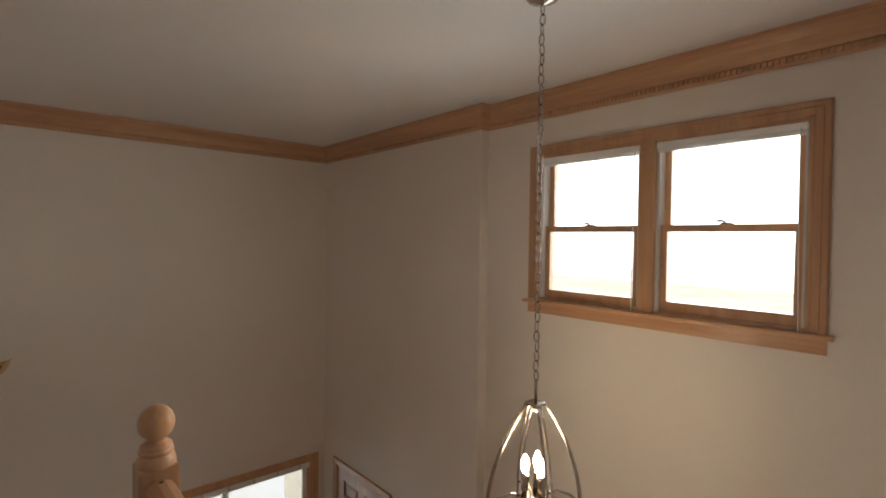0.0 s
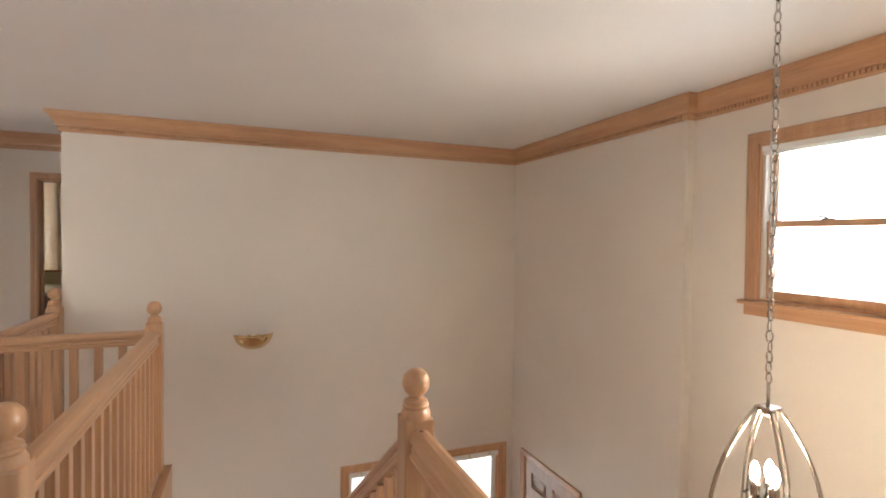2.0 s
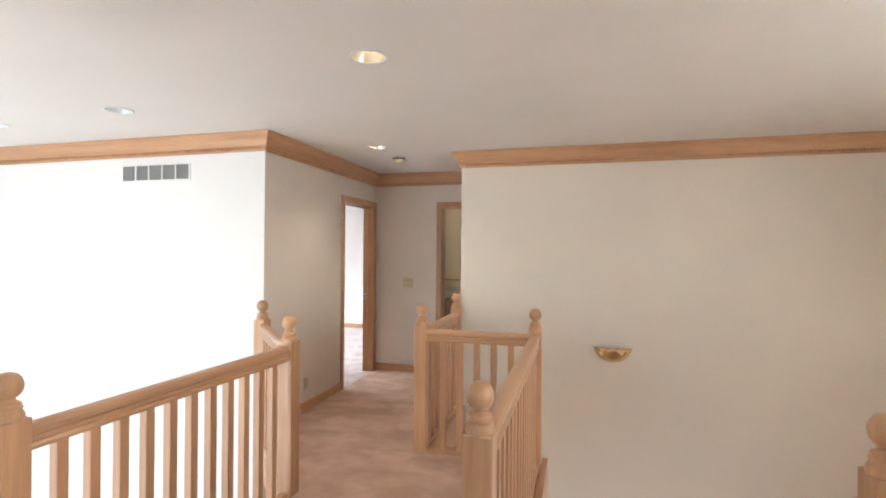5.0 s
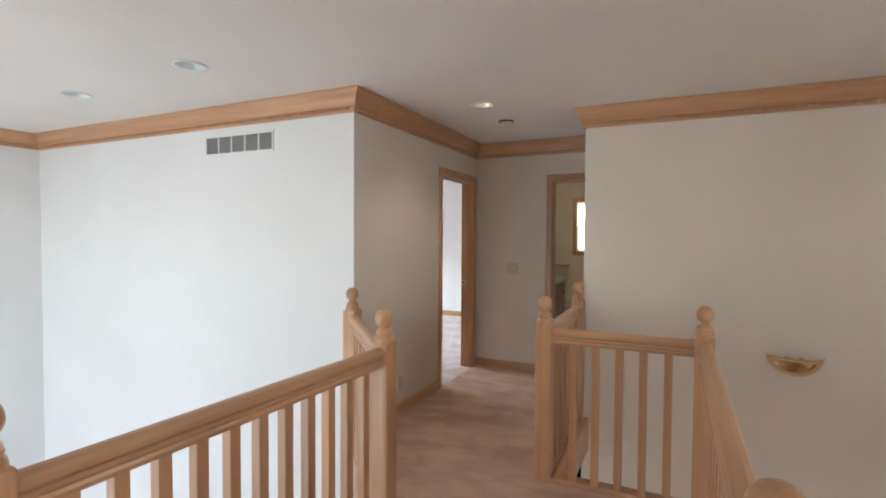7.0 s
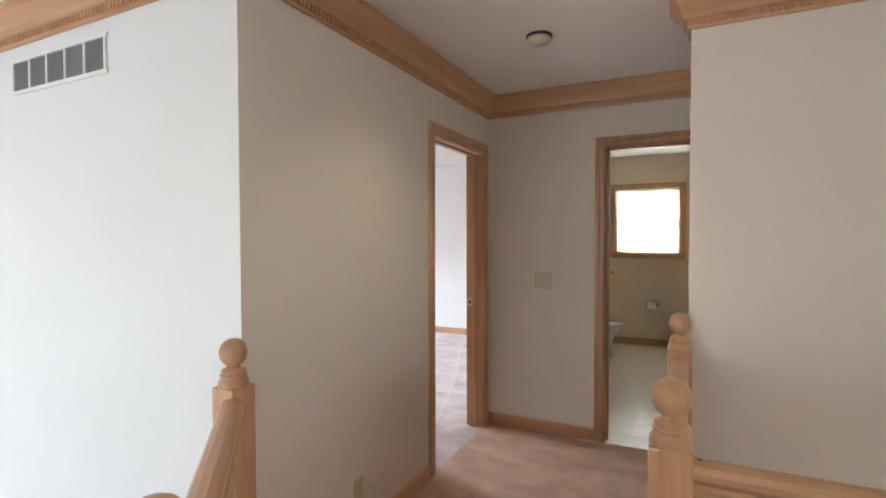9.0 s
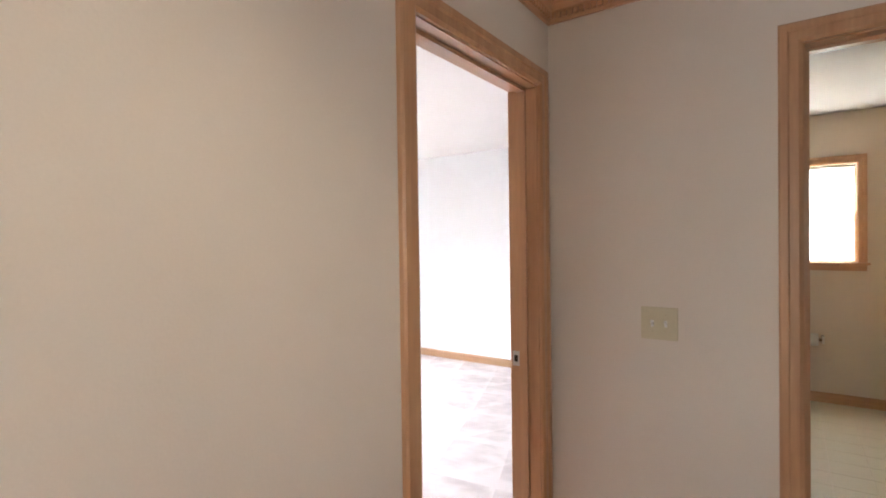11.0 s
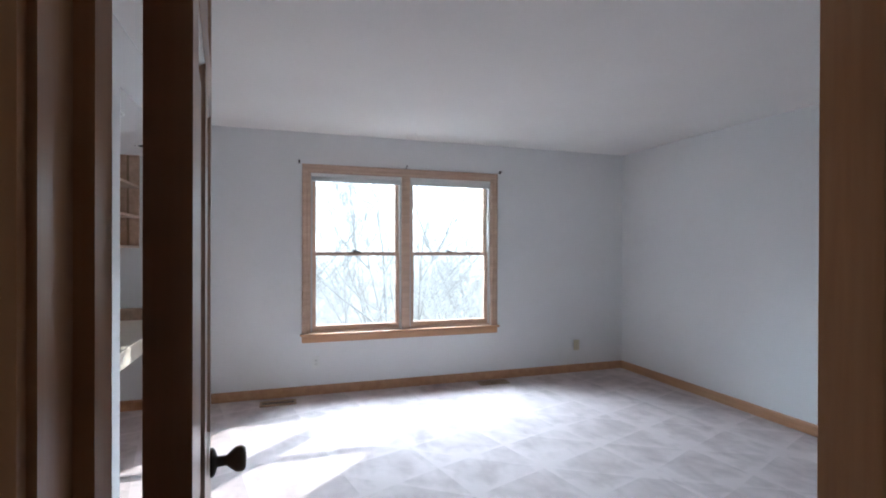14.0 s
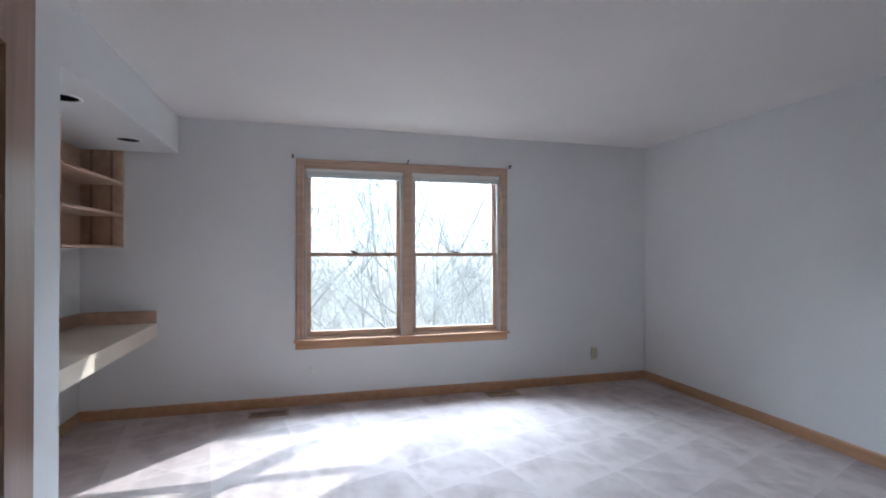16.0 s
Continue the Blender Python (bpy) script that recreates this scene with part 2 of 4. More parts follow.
def tube(bm, points, radius, n=8, closed=False, flat=1.0):
    """A round bar along points; flat squeezes it sideways."""
    pts = [Vector(p) for p in points]
    rings = []
    for i, p in enumerate(pts):
        a = pts[i - 1] if (i > 0 or closed) else p
        b = pts[(i + 1) % len(pts)] if (i < len(pts) - 1 or closed) else p
        d = (b - a).normalized()
        ref = Vector((0, 0, 1)) if abs(d.z) < 0.95 else Vector((1, 0, 0))
        u = d.cross(ref).normalized()
        w = d.cross(u)
        r = radius(i / (len(pts) - 1)) if callable(radius) else radius
        rings.append([bm.verts.new(p + u * (r * flat * math.cos(2 * math.pi * k / n)) + w * (r * math.sin(2 * math.pi * k / n))) for k in range(n)])
    pairs = list(zip(rings, rings[1:])) + ([(rings[-1], rings[0])] if closed else [])
    for a, b in pairs:
        for k in range(n):
            f = bm.faces.new((a[k], a[(k + 1) % n], b[(k + 1) % n], b[k]))
            f.smooth = True
    if not closed:
        bm.faces.new(rings[0][::-1])
        bm.faces.new(rings[-1])


def sweep(bm, path, profile, closed=False):
    """Carry a profile of (offset to the left, height) along a plan path, mitred."""
    P = [Vector((x, y)) for x, y in path]
    n = len(P)
    cols = []
    for i, p in enumerate(P):
        d0 = (p - P[i - 1]).normalized() if (i > 0 or closed) else None
        d1 = (P[(i + 1) % n] - p).normalized() if (i < n - 1 or closed) else None
        d0, d1 = d0 or d1, d1 or d0
        n0, n1 = Vector((-d0.y, d0.x)), Vector((-d1.y, d1.x))
        m = (n0 + n1) / (1 + n0.dot(n1))
        cols.append([bm.verts.new((p.x + m.x * o, p.y + m.y * o, z)) for o, z in profile])
    k = len(profile)
    for i in range(n if closed else n - 1):
        a, b = cols[i], cols[(i + 1) % n]
        for j in range(k):
            bm.faces.new((a[j], b[j], b[(j + 1) % k], a[(j + 1) % k]))
    if not closed:
        bm.faces.new(cols[0])
        bm.faces.new(cols[-1][::-1])


def mesh_of(name, bm, mats):
    bmesh.ops.recalc_face_normals(bm, faces=bm.faces)
    me = bpy.data.meshes.new(name)
    bm.to_mesh(me)
    bm.free()
    for m in mats if isinstance(mats, (list, tuple)) else [mats]:
        me.materials.append(m)
    return me


def part(name, bm, mat, parent, label=""):
    ob = new(name, mesh_of(name, bm, mat))
    ob.parent = parent
    return tagged(ob, label)


def thing(name, bm, mat, label, category, m=None, kind="", group=""):
    ob = new(name, mesh_of(name, bm, mat))
    if m is not None:
        ob.matrix_world = m
    return tagged(ob, label, category, group, kind)


def empty(name, label, category, m, group="", kind=""):
    ob = new(name)
    ob.empty_display_size = 0.1
    ob.matrix_world = m
    return tagged(ob, label, category, group, kind)


def piece(name, me, parent, at):
    """A repeat that shares mesh data."""
    ob = new(name, me)
    ob.parent = parent
    ob.matrix_basis = at if isinstance(at, Matrix) else Matrix.Translation(at)
    return ob


def axes(origin, u, v):
    """Local x along u, local y along v (into the room), z up."""
    u, v = Vector(u), Vector(v)
    m = Matrix.Identity(4)
    for i in range(3):
        m[i][0], m[i][1], m[i][2], m[i][3] = u[i], v[i], (0, 0, 1)[i], origin[i]
    return m


# ---- large structure ----
LOW, TOP = -2.75, 2.458


def wall(name, along, p0, p1, a0, a1, z0, z1, holes, low_side, high_side, label):
    """A wall of real thickness p0..p1 that runs along x or y, with openings (a, b, bottom, top)."""
    bm = bmesh.new()
    runs, at = [], a0
    for h0, h1, c0, c1 in sorted(holes):
        runs.append((at, h0, z0, z1))
        runs.append((h0, h1, z0, c0))
        runs.append((h0, h1, c1, z1))
        at = h1
    runs.append((at, a1, z0, z1))
    for r0, r1, c0, c1 in runs:
        if r1 - r0 < 0.001 or c1 - c0 < 0.001:
            continue
        if along == "x":
            box(bm, r0, r1, p0, p1, c0, c1)
        else:
            box(bm, p0, p1, r0, r1, c0, c1)
    mid = (p0 + p1) / 2
    for f in bm.faces:
        c = f.calc_center_median()
        v = c.y if along == "x" else c.x
        f.material_index = 1 if v > mid + 0.001 else 0
    return thing(name, bm, [low_side, high_side], label, "wall", kind="structure")


wall("wall_foyer_east", "y", 5.458, 5.60, -7.3, -3.365, LOW, TOP, [(-5.235, -3.81, 1.172, 2.078)], PAINT, PAINT, "cream painted foyer wall with a high window")
wall("wall_foyer_east_far", "y", 5.385, 5.60, -3.365, -1.02, LOW, TOP, [(-2.30, -1.405, LOW, -0.70)], PAINT, PAINT, "cream painted wall over the foyer door")
wall("wall_stair", "x", -1.14, -1.02, 1.366, 5.385, LOW, TOP, [(3.60, 5.25, LOW, -0.72)], PAINT, PAINT, "tall cream painted wall beside the stairs")
wall("wall_hall_end", "x", 0.0, 0.12, 0.0, 3.12, 0, TOP, [(0.845, 1.635, 0, 2.045)], PAINT, PAINT_BATH, "cream hall end wall with bathroom doorway")
wall("wall_hall_west", "y", -0.12, 0.0, -2.325, 0.12, LOW, TOP, [(-0.9165, -0.1005, -0.28, 2.045)], PAINT_WHITE, PAINT, "cream hall wall with bedroom doorway")
wall("wall_bath_west", "y", -0.12, 0.0, 0.12, 3.49, 0, TOP, [], PAINT_WHITE, PAINT_BATH, "painted wall between bedroom and bathroom")
wall("wall_great_room_north", "x", -2.325, -2.205, -4.61, -0.12, LOW, TOP, [], PAINT_WHITE, PAINT_WHITE, "tall white great room wall")
wall("wall_great_room_west", "y", -4.05, -3.90, -7.3, -2.325, LOW, TOP, [], PAINT_WHITE, PAINT_WHITE, "tall white great room side wall")
# out of view; the smaller opening is added for the landing fill lamp
wall("wall_south", "x", -7.44, -7.3, -4.05, 5.60, LOW, TOP, [(-3.6, -0.2, -2.0, 2.1), (1.0, 2.2, 0.8, 2.0)], PAINT_WHITE, PAINT_WHITE, "white painted wall with large windows")
wall("wall_landing_west", "y", -0.12, 0.0, -7.3, -5.42, LOW, TOP, [], PAINT_WHITE, PAINT_WHITE, "white painted wall beside the landing")
wall("wall_hall_east", "y", 3.0, 3.12, -1.02, 0.0, 0, TOP, [], PAINT, PAINT, "cream painted wall closing the hall")
wall("wall_bedroom_north", "x", 3.0, 3.12, -4.61, -0.12, 0, TOP, [], PAINT_WHITE, PAINT_WHITE, "plain white bedroom wall")
wall("wall_bedroom_west", "y", -4.61, -4.47, -2.205, 3.0, 0, TOP, [(-0.51, 1.35, 0.575, 2.10)], PAINT_WHITE, PAINT_WHITE, "white bedroom wall with twin window")
wall("wall_bedroom_south", "x", -1.62, -1.50, -2.42, -0.12, 0, TOP, [(-1.945, -1.155, 0, 2.045)], PAINT_WHITE, PAINT_WHITE, "white bedroom wall with closet door")
wall("wall_nook_side", "y", -2.42, -2.30, -2.205, -1.62, 0, TOP, [], PAINT_WHITE, PAINT_WHITE, "white side wall of the desk nook")
wall("wall_bath_north", "x", 3.37, 3.49, 0.0, 1.73, 0, TOP, [(0.50, 1.27, 1.20, 2.03)], PAINT_BATH, PAINT_BATH, "beige bathroom wall with window")
wall("wall_bath_east", "y", 1.61, 1.73, 0.12, 3.37, 0, TOP, [(2.37, 3.18, 0, 2.045)], PAINT_BATH, PAINT_BATH, "beige bathroom wall with linen door")
bm = bmesh.new()
box(bm, -4.47, -2.42, -2.205, -1.503, 2.157, 2.455)
SOFFIT = thing("soffit", bm, PAINT_WHITE, "white painted soffit over the desk nook", "soffit", kind="structure")

bm = bmesh.new()
box(bm, -4.75, 5.75, -7.5, 3.6, TOP, TOP + 0.3)
CEILING = thing("ceiling", bm, CEIL, "plain off-white painted ceiling", "ceiling", kind="structure")
CANS = [(1.464, -3.571), (0.671, -1.594), (-0.60, -3.13), (-1.90, -3.05)]
NOOK_CANS = [(-2.97, -1.72), (-4.0, -1.73)]


def cut_round(ob, spots, z0, z1, r):
    """Cut round openings through a slab."""
    bmc = bmesh.new()
    for x, y in spots:
        lathe(bmc, [(r, z0), (r, z1)], 32, (x, y, 0), False)
    cutter = new("cutter", mesh_of("cutter", bmc, GAP_SHADE))
    mod = ob.modifiers.new("cut", "BOOLEAN")
    mod.object, mod.solver = cutter, "EXACT"
    me = bpy.data.meshes.new_from_object(ob.evaluated_get(bpy.context.evaluated_depsgraph_get()))
    ob.modifiers.clear()
    ob.data = me
    bpy.data.objects.remove(cutter)


cut_round(CEILING, CANS, 2.3, 2.68, 0.085)
cut_round(SOFFIT, NOOK_CANS, 2.1, 2.30, 0.08)


def slab(name, outline, z0, z1, mat, label, category="floor"):
    bm = bmesh.new()
    lo = [bm.verts.new((x, y, z0)) for x, y in outline]
    hi = [bm.verts.new((x, y, z1)) for x, y in outline]
    n = len(outline)
    bm.faces.new(hi)
    bm.faces.new(lo[::-1])
    for i in range(n):
        bm.faces.new((lo[i], lo[(i + 1) % n], hi[(i + 1) % n], hi[i]))
    return thing(name, bm, mat, label, category, kind="structure")


slab("floor_landing", [(0, 0), (0, -2.37), (0.70, -3.10), (0.70, -4.68), (0.0, -5.38), (0, -7.3), (3.30, -7.3), (3.30, -4.36), (2.22, -4.36),
                       (2.22, -2.21), (1.38, -2.21), (1.38, -1.02), (3.0, -1.02), (3.0, 0)], -0.28, 0, CARPET, "rose beige cut pile carpet on the landing and hall")
slab("floor_bedroom", [(-4.47, -2.205), (-0.06, -2.205), (-0.06, -1.0), (0.0, -1.0), (0.0, 0.0), (-0.06, 0.0), (-0.06, 3.0), (-4.47, 3.0)], -0.28, -0.004, CARPET_BED, "mauve cut pile bedroom carpet with brushed tracks")
slab("floor_bath", [(0.0, 0.0), (1.73, 0.0), (1.73, 3.37), (0.0, 3.37)], -0.28, -0.003, LAMINATE, "tan joints under the bathroom tiles")
slab("floor_lower", [(-4.05, -7.44), (5.6, -7.44), (5.6, 0.5), (-4.05, 0.5)], LOW - 0.2, LOW, CARPET, "carpeted lower floor")

# crown moulding with dentil band, round hall, foyer and great room
LOOP = [(5.458, -7.3), (5.458, -3.365), (5.385, -3.365), (5.385, -1.14), (1.366, -1.14), (1.366, -1.02), (3.0, -1.02), (3.0, 0.0), (0.0, 0.0), (0.0, -2.325), (-3.90, -2.325), (-3.90, -7.3)]
CROWN = [(0.001, 2.305), (0.014, 2.305), (0.017, 2.318), (0.017, 2.340), (0.030, 2.346), (0.036, 2.370), (0.052, 2.400), (0.074, 2.425), (0.080, 2.440), (0.088, 2.444), (0.088, TOP - 0.001), (0.001, TOP - 0.001)]
bm = bmesh.new()
sweep(bm, LOOP, CROWN, True)
CROWN_OB = thing("trim_crown", bm, OAK_X, "oak crown moulding with dentil band", "moulding", kind="structure")
CROWN_OB.data.materials.append(OAK_Y)
for f in CROWN_OB.data.polygons:
    xs = [CROWN_OB.data.vertices[v].co for v in f.vertices]
    if max(c.y for c in xs) - min(c.y for c in xs) > max(c.x for c in xs) - min(c.x for c in xs):
        f.material_index = 1
bm = bmesh.new()
for (x0, y0), (x1, y1) in zip(LOOP, LOOP[1:]):
    d = Vector((x1 - x0, y1 - y0))
    L = d.length
    d.normalize()
    nrm = Vector((-d.y, d.x))
    if L < 0.3 or (x0, y0) in ((1.366, -1.02), (3.0, -1.02)):
        continue
    for k in range(int((L - 0.04) / 0.024)):
        c = Vector((x0, y0)) + d * (0.03 + k * 0.024)
        a, b = c + nrm * 0.015, c + d * 0.0135 + nrm * 0.030
        box(bm, min(a.x, b.x), max(a.x, b.x), min(a.y, b.y), max(a.y, b.y), 2.318, 2.3395)
tagged(part("dentil_band", bm, OAK_Z, CROWN_OB, "row of small square oak dentils"), kind="stuff")

BASE = [(0.001, 0.0), (0.014, 0.0), (0.014, 0.070), (0.009, 0.082), (0.001, 0.086)]


def baseboard(path, along, label="oak baseboard along the wall"):
    bm = bmesh.new()
    sweep(bm, path, BASE)
    thing("baseboard", bm, (OAK_X, OAK_Y)[along], label, "baseboard", kind="structure")


baseboard([(0.785, 0.0), (0.0, 0.0)], 0)
baseboard([(0.0, -0.9745), (0.0, -2.325)], 1)
baseboard([(3.0, 0.0), (1.70, 0.0)], 0)
baseboard([(-0.12, 0.0), (-0.12, 3.0), (-4.47, 3.0), (-4.47, -2.205), (-2.42, -2.205), (-2.42, -1.50), (-2.01, -1.50)], 0, "oak baseboard round the bedroom")
baseboard([(1.61, 3.25), (1.61, 3.37), (0.0, 3.37), (0.0, 2.1)], 0, "oak baseboard round the bathroom")


# ---- doors ----
def casing_profile(w):
    return [(0, 0.0), (0, 0.010), (0.012, 0.016), (w * 0.55, 0.015), (w * 0.62, 0.020), (w - 0.006, 0.020), (w, 0.014), (w, 0.0)]


def casing(bm, x0, x1, z0, z1, w, y=0.0, sign=1, bottom=False):
    """Mitred trim round an opening in the local plane y; thickness to the sign side."""
    pts = [(x0, z0), (x0, z1), (x1, z1), (x1, z0)]
    cols = []
    for i, (x, z) in enumerate(pts):
        ox = -1 if i < 2 else 1
        oz = 1 if i in (1, 2) else (-1 if bottom else 0)
        cols.append([bm.verts.new((x + ox * o, y + sign * t, z + oz * o)) for o, t in casing_profile(w)])
    k = len(cols[0])
    for a, b in list(zip(cols, cols[1:])) + ([(cols[3], cols[0])] if bottom else []):
        for j in range(k):
            bm.faces.new((a[j], b[j], b[(j + 1) % k], a[(j + 1) % k]))
    if not bottom:
        bm.faces.new(cols[0])
        bm.faces.new(cols[-1][::-1])


def doorway(name, m, width, height, depth, label, both=True, wood_mat=None, strike=None, trim_w=0.066):
    """Jambs, stops and casing. Local x across from 0 to width, y=0 the near wall face, wall lies towards -y."""
    top = empty(name, label, "doorway", m, kind="structure")
    wm = wood_mat or OAK_Z
    bm = bmesh.new()
    casing(bm, -0.005, width + 0.005, 0, height + 0.005, trim_w)
    part("casing", bm, wm, top)
    if both:
        bm = bmesh.new()
        casing(bm, -0.005, width + 0.005, 0, height + 0.005, trim_w, -depth, -1)
        part("casing", bm, wm, top)
    for a, b, s in ((-0.019, 0, 1), (width, width + 0.019, -1)):
        bm = bmesh.new()
        box(bm, a, b, -depth, 0.0, 0, height)
        st = (0, 0.012) if s > 0 else (width - 0.012, width)
        box(bm, st[0], st[1], -depth + 0.038, -depth + 0.072, 0, height - 0.012, 0)
        part("jamb", bm, wm, top)
    bm = bmesh.new()
    box(bm, -0.019, width + 0.019, -depth, 0.0, height, height + 0.019)
    box(bm, 0, width, -depth + 0.038, -depth + 0.072, height - 0.012, height)
    part("head_jamb", bm, OAK_X, top)
    if strike is not None:
        bm = bmesh.new()
        x = strike
        box(bm, x - 0.002, x + 0.002, -depth + 0.003, -depth + 0.034, 0.905, 0.965)
        sp = part("strike_plate", bm, STEEL, top, "small steel strike plate")
        # black block on the plate paints the shade of the latch hole
        bm = bmesh.new()
        box(bm, x - 0.003, x + 0.003, -depth + 0.010, -depth + 0.026, 0.922, 0.948)
        part("latch_hole", bm, GAP_SHADE, sp)
    return top


def door_leaf(name, m, w, h, th, mat, label, knob_mat, knob_side=1, knobs=(1, -1), hinge=None):
    """Six-panel leaf. Local x from the hinge, y across the thickness from 0 to -th, z up."""
    top = empty(name, label, "door", m)
    stile, mid = 0.105, 0.10
    cols = [(stile, w / 2 - mid / 2), (w / 2 + mid / 2, w - stile)]
    rows = [(0.22, 0.79), (0.985, 1.65), (1.75, h - 0.11)]
    bm = bmesh.new()
    for a, b in ((0, stile), (w / 2 - mid / 2, w / 2 + mid / 2), (w - stile, w)):
        box(bm, a, b, -th, 0, 0, h)
    for a, b in cols:
        for c, d in ((0, rows[0][0]), (rows[0][1], rows[1][0]), (rows[1][1], rows[2][0]), (rows[2][1], h)):
            box(bm, a, b, -th, 0, c, d)
    part("leaf", bm, mat, top)
    for a, b in cols:
        for c, d in rows:
            bm = bmesh.new()
            box(bm, a, b, -th + 0.014, -0.014, c, d)
            for y0, y1 in ((0.0, -0.004), (-th, -th + 0.004)):
                sgn = -1 if y0 == 0.0 else 1
                base = y0 + sgn * 0.014
                lip = [bm.verts.new((x, base, z)) for x, z in ((a + .018, c + .018), (b - .018, c + .018), (b - .018, d - .018), (a + .018, d - .018))]
                face = [bm.verts.new((x, y1, z)) for x, z in ((a + .05, c + .05), (b - .05, c + .05), (b - .05, d - .05), (a + .05, d - .05))]
                bm.faces.new(face)
                for i in range(4):
                    bm.faces.new((lip[i], lip[(i + 1) % 4], face[(i + 1) % 4], face[i]))
                # moulding round the panel
                for i in range(4):
                    o = [(a, c), (b, c), (b, d), (a, d)]
                    n_ = [(a + .014, c + .014), (b - .014, c + .014), (b - .014, d - .014), (a + .014, d - .014)]
                    j = (i + 1) % 4
                    q = [bm.verts.new((o[i][0], y0 + sgn * .001, o[i][1])), bm.verts.new((o[j][0], y0 + sgn * .001, o[j][1])),
                         bm.verts.new((n_[j][0], base, n_[j][1])), bm.verts.new((n_[i][0], base, n_[i][1]))]
                    bm.faces.new(q)
            part("panel", bm, mat, top)
    kx = w - 0.065
    for s in knobs:
        bm = bmesh.new()
        lathe(bm, [(0.0, 0.0), (0.030, 0.0), (0.032, 0.004), (0.026, 0.010), (0.012, 0.014), (0.011, 0.032), (0.018, 0.040), (0.027, 0.052), (0.028, 0.064), (0.022, 0.072), (0.0, 0.074)], 18)
        rot = Matrix.Rotation(radians(-90 if s > 0 else 90), 4, "X")
        kb = part("knob", bm, knob_mat, top, "round turned metal knob")
        kb.matrix_basis = Matrix.Translation((kx, 0 if s > 0 else -th, 0.905)) @ rot
    for z in (0.25, 1.05, 1.80):
        bm = bmesh.new()
        lathe(bm, [(0.006, 0), (0.006, 0.09)], 8)
        hg = part("hinge", bm, BRONZE, top, "dark metal hinge barrel")
        hg.matrix_basis = Matrix.Translation((-0.004, 0.004, z))
    return top


# bedroom doorway: local x runs towards -y, hall side is +x
doorway("door_1", axes((0.0, -0.12, 0), (0, -1, 0), (1, 0, 0)), 0.777, 2.025, 0.12, "oak trimmed doorway from hall to bedroom", strike=0.001, trim_w=0.072)
door_leaf("bedroom_door", pose(-0.155, -0.883, 0.012, 0, 0, 185.7), 0.77, 2.01, 0.038, DOOR_OAK, "brown oak six-panel bedroom door standing open", BRONZE, knobs=(1, -1))
doorway("door_2", axes((1.62, 0.0, 0), (-1, 0, 0), (0, -1, 0)), 0.76, 2.025, 0.12, "oak trimmed doorway from hall to bathroom")
door_leaf("bathroom_door", pose(1.612, 0.125, 0.012, 0, 0, 101), 0.75, 2.01, 0.036, DOOR_OAK, "brown oak six-panel bathroom door standing open", NICKEL)
doorway("door_3", axes((-1.17, -1.50, 0), (-1, 0, 0), (0, 1, 0)), 0.76, 2.025, 0.12, "oak trimmed closet doorway in the bedroom", both=False)
door_leaf("closet_door", pose(-1.172, -1.535, 0.012, 0, 0, 180), 0.755, 2.01, 0.036, DOOR_OAK, "brown oak six-panel closet door standing shut", BRONZE, knobs=(-1,))
doorway("door_4", axes((1.61, 2.39, 0), (0, 1, 0), (-1, 0, 0)), 0.77, 2.025, 0.12, "oak trimmed linen closet doorway in the bathroom", both=False)
door_leaf("linen_door", pose(1.645, 3.158, 0.012, 0, 0, -90), 0.765, 2.01, 0.036, OAK_Z, "oak six-panel linen closet door standing shut", NICKEL, knobs=(-1,))
doorway("door_5", axes((5.385, -1.425, LOW), (0, -1, 0), (-1, 0, 0)), 0.855, 2.03, 0.12, "oak trimmed doorway in the foyer", both=False)
door_leaf("foyer_door", pose(5.425, -1.428, LOW + 0.012, 0, 0, -90), 0.85, 2.015, 0.036, DOOR_OAK, "brown oak six-panel foyer door standing shut", BRASS, knobs=(-1,))


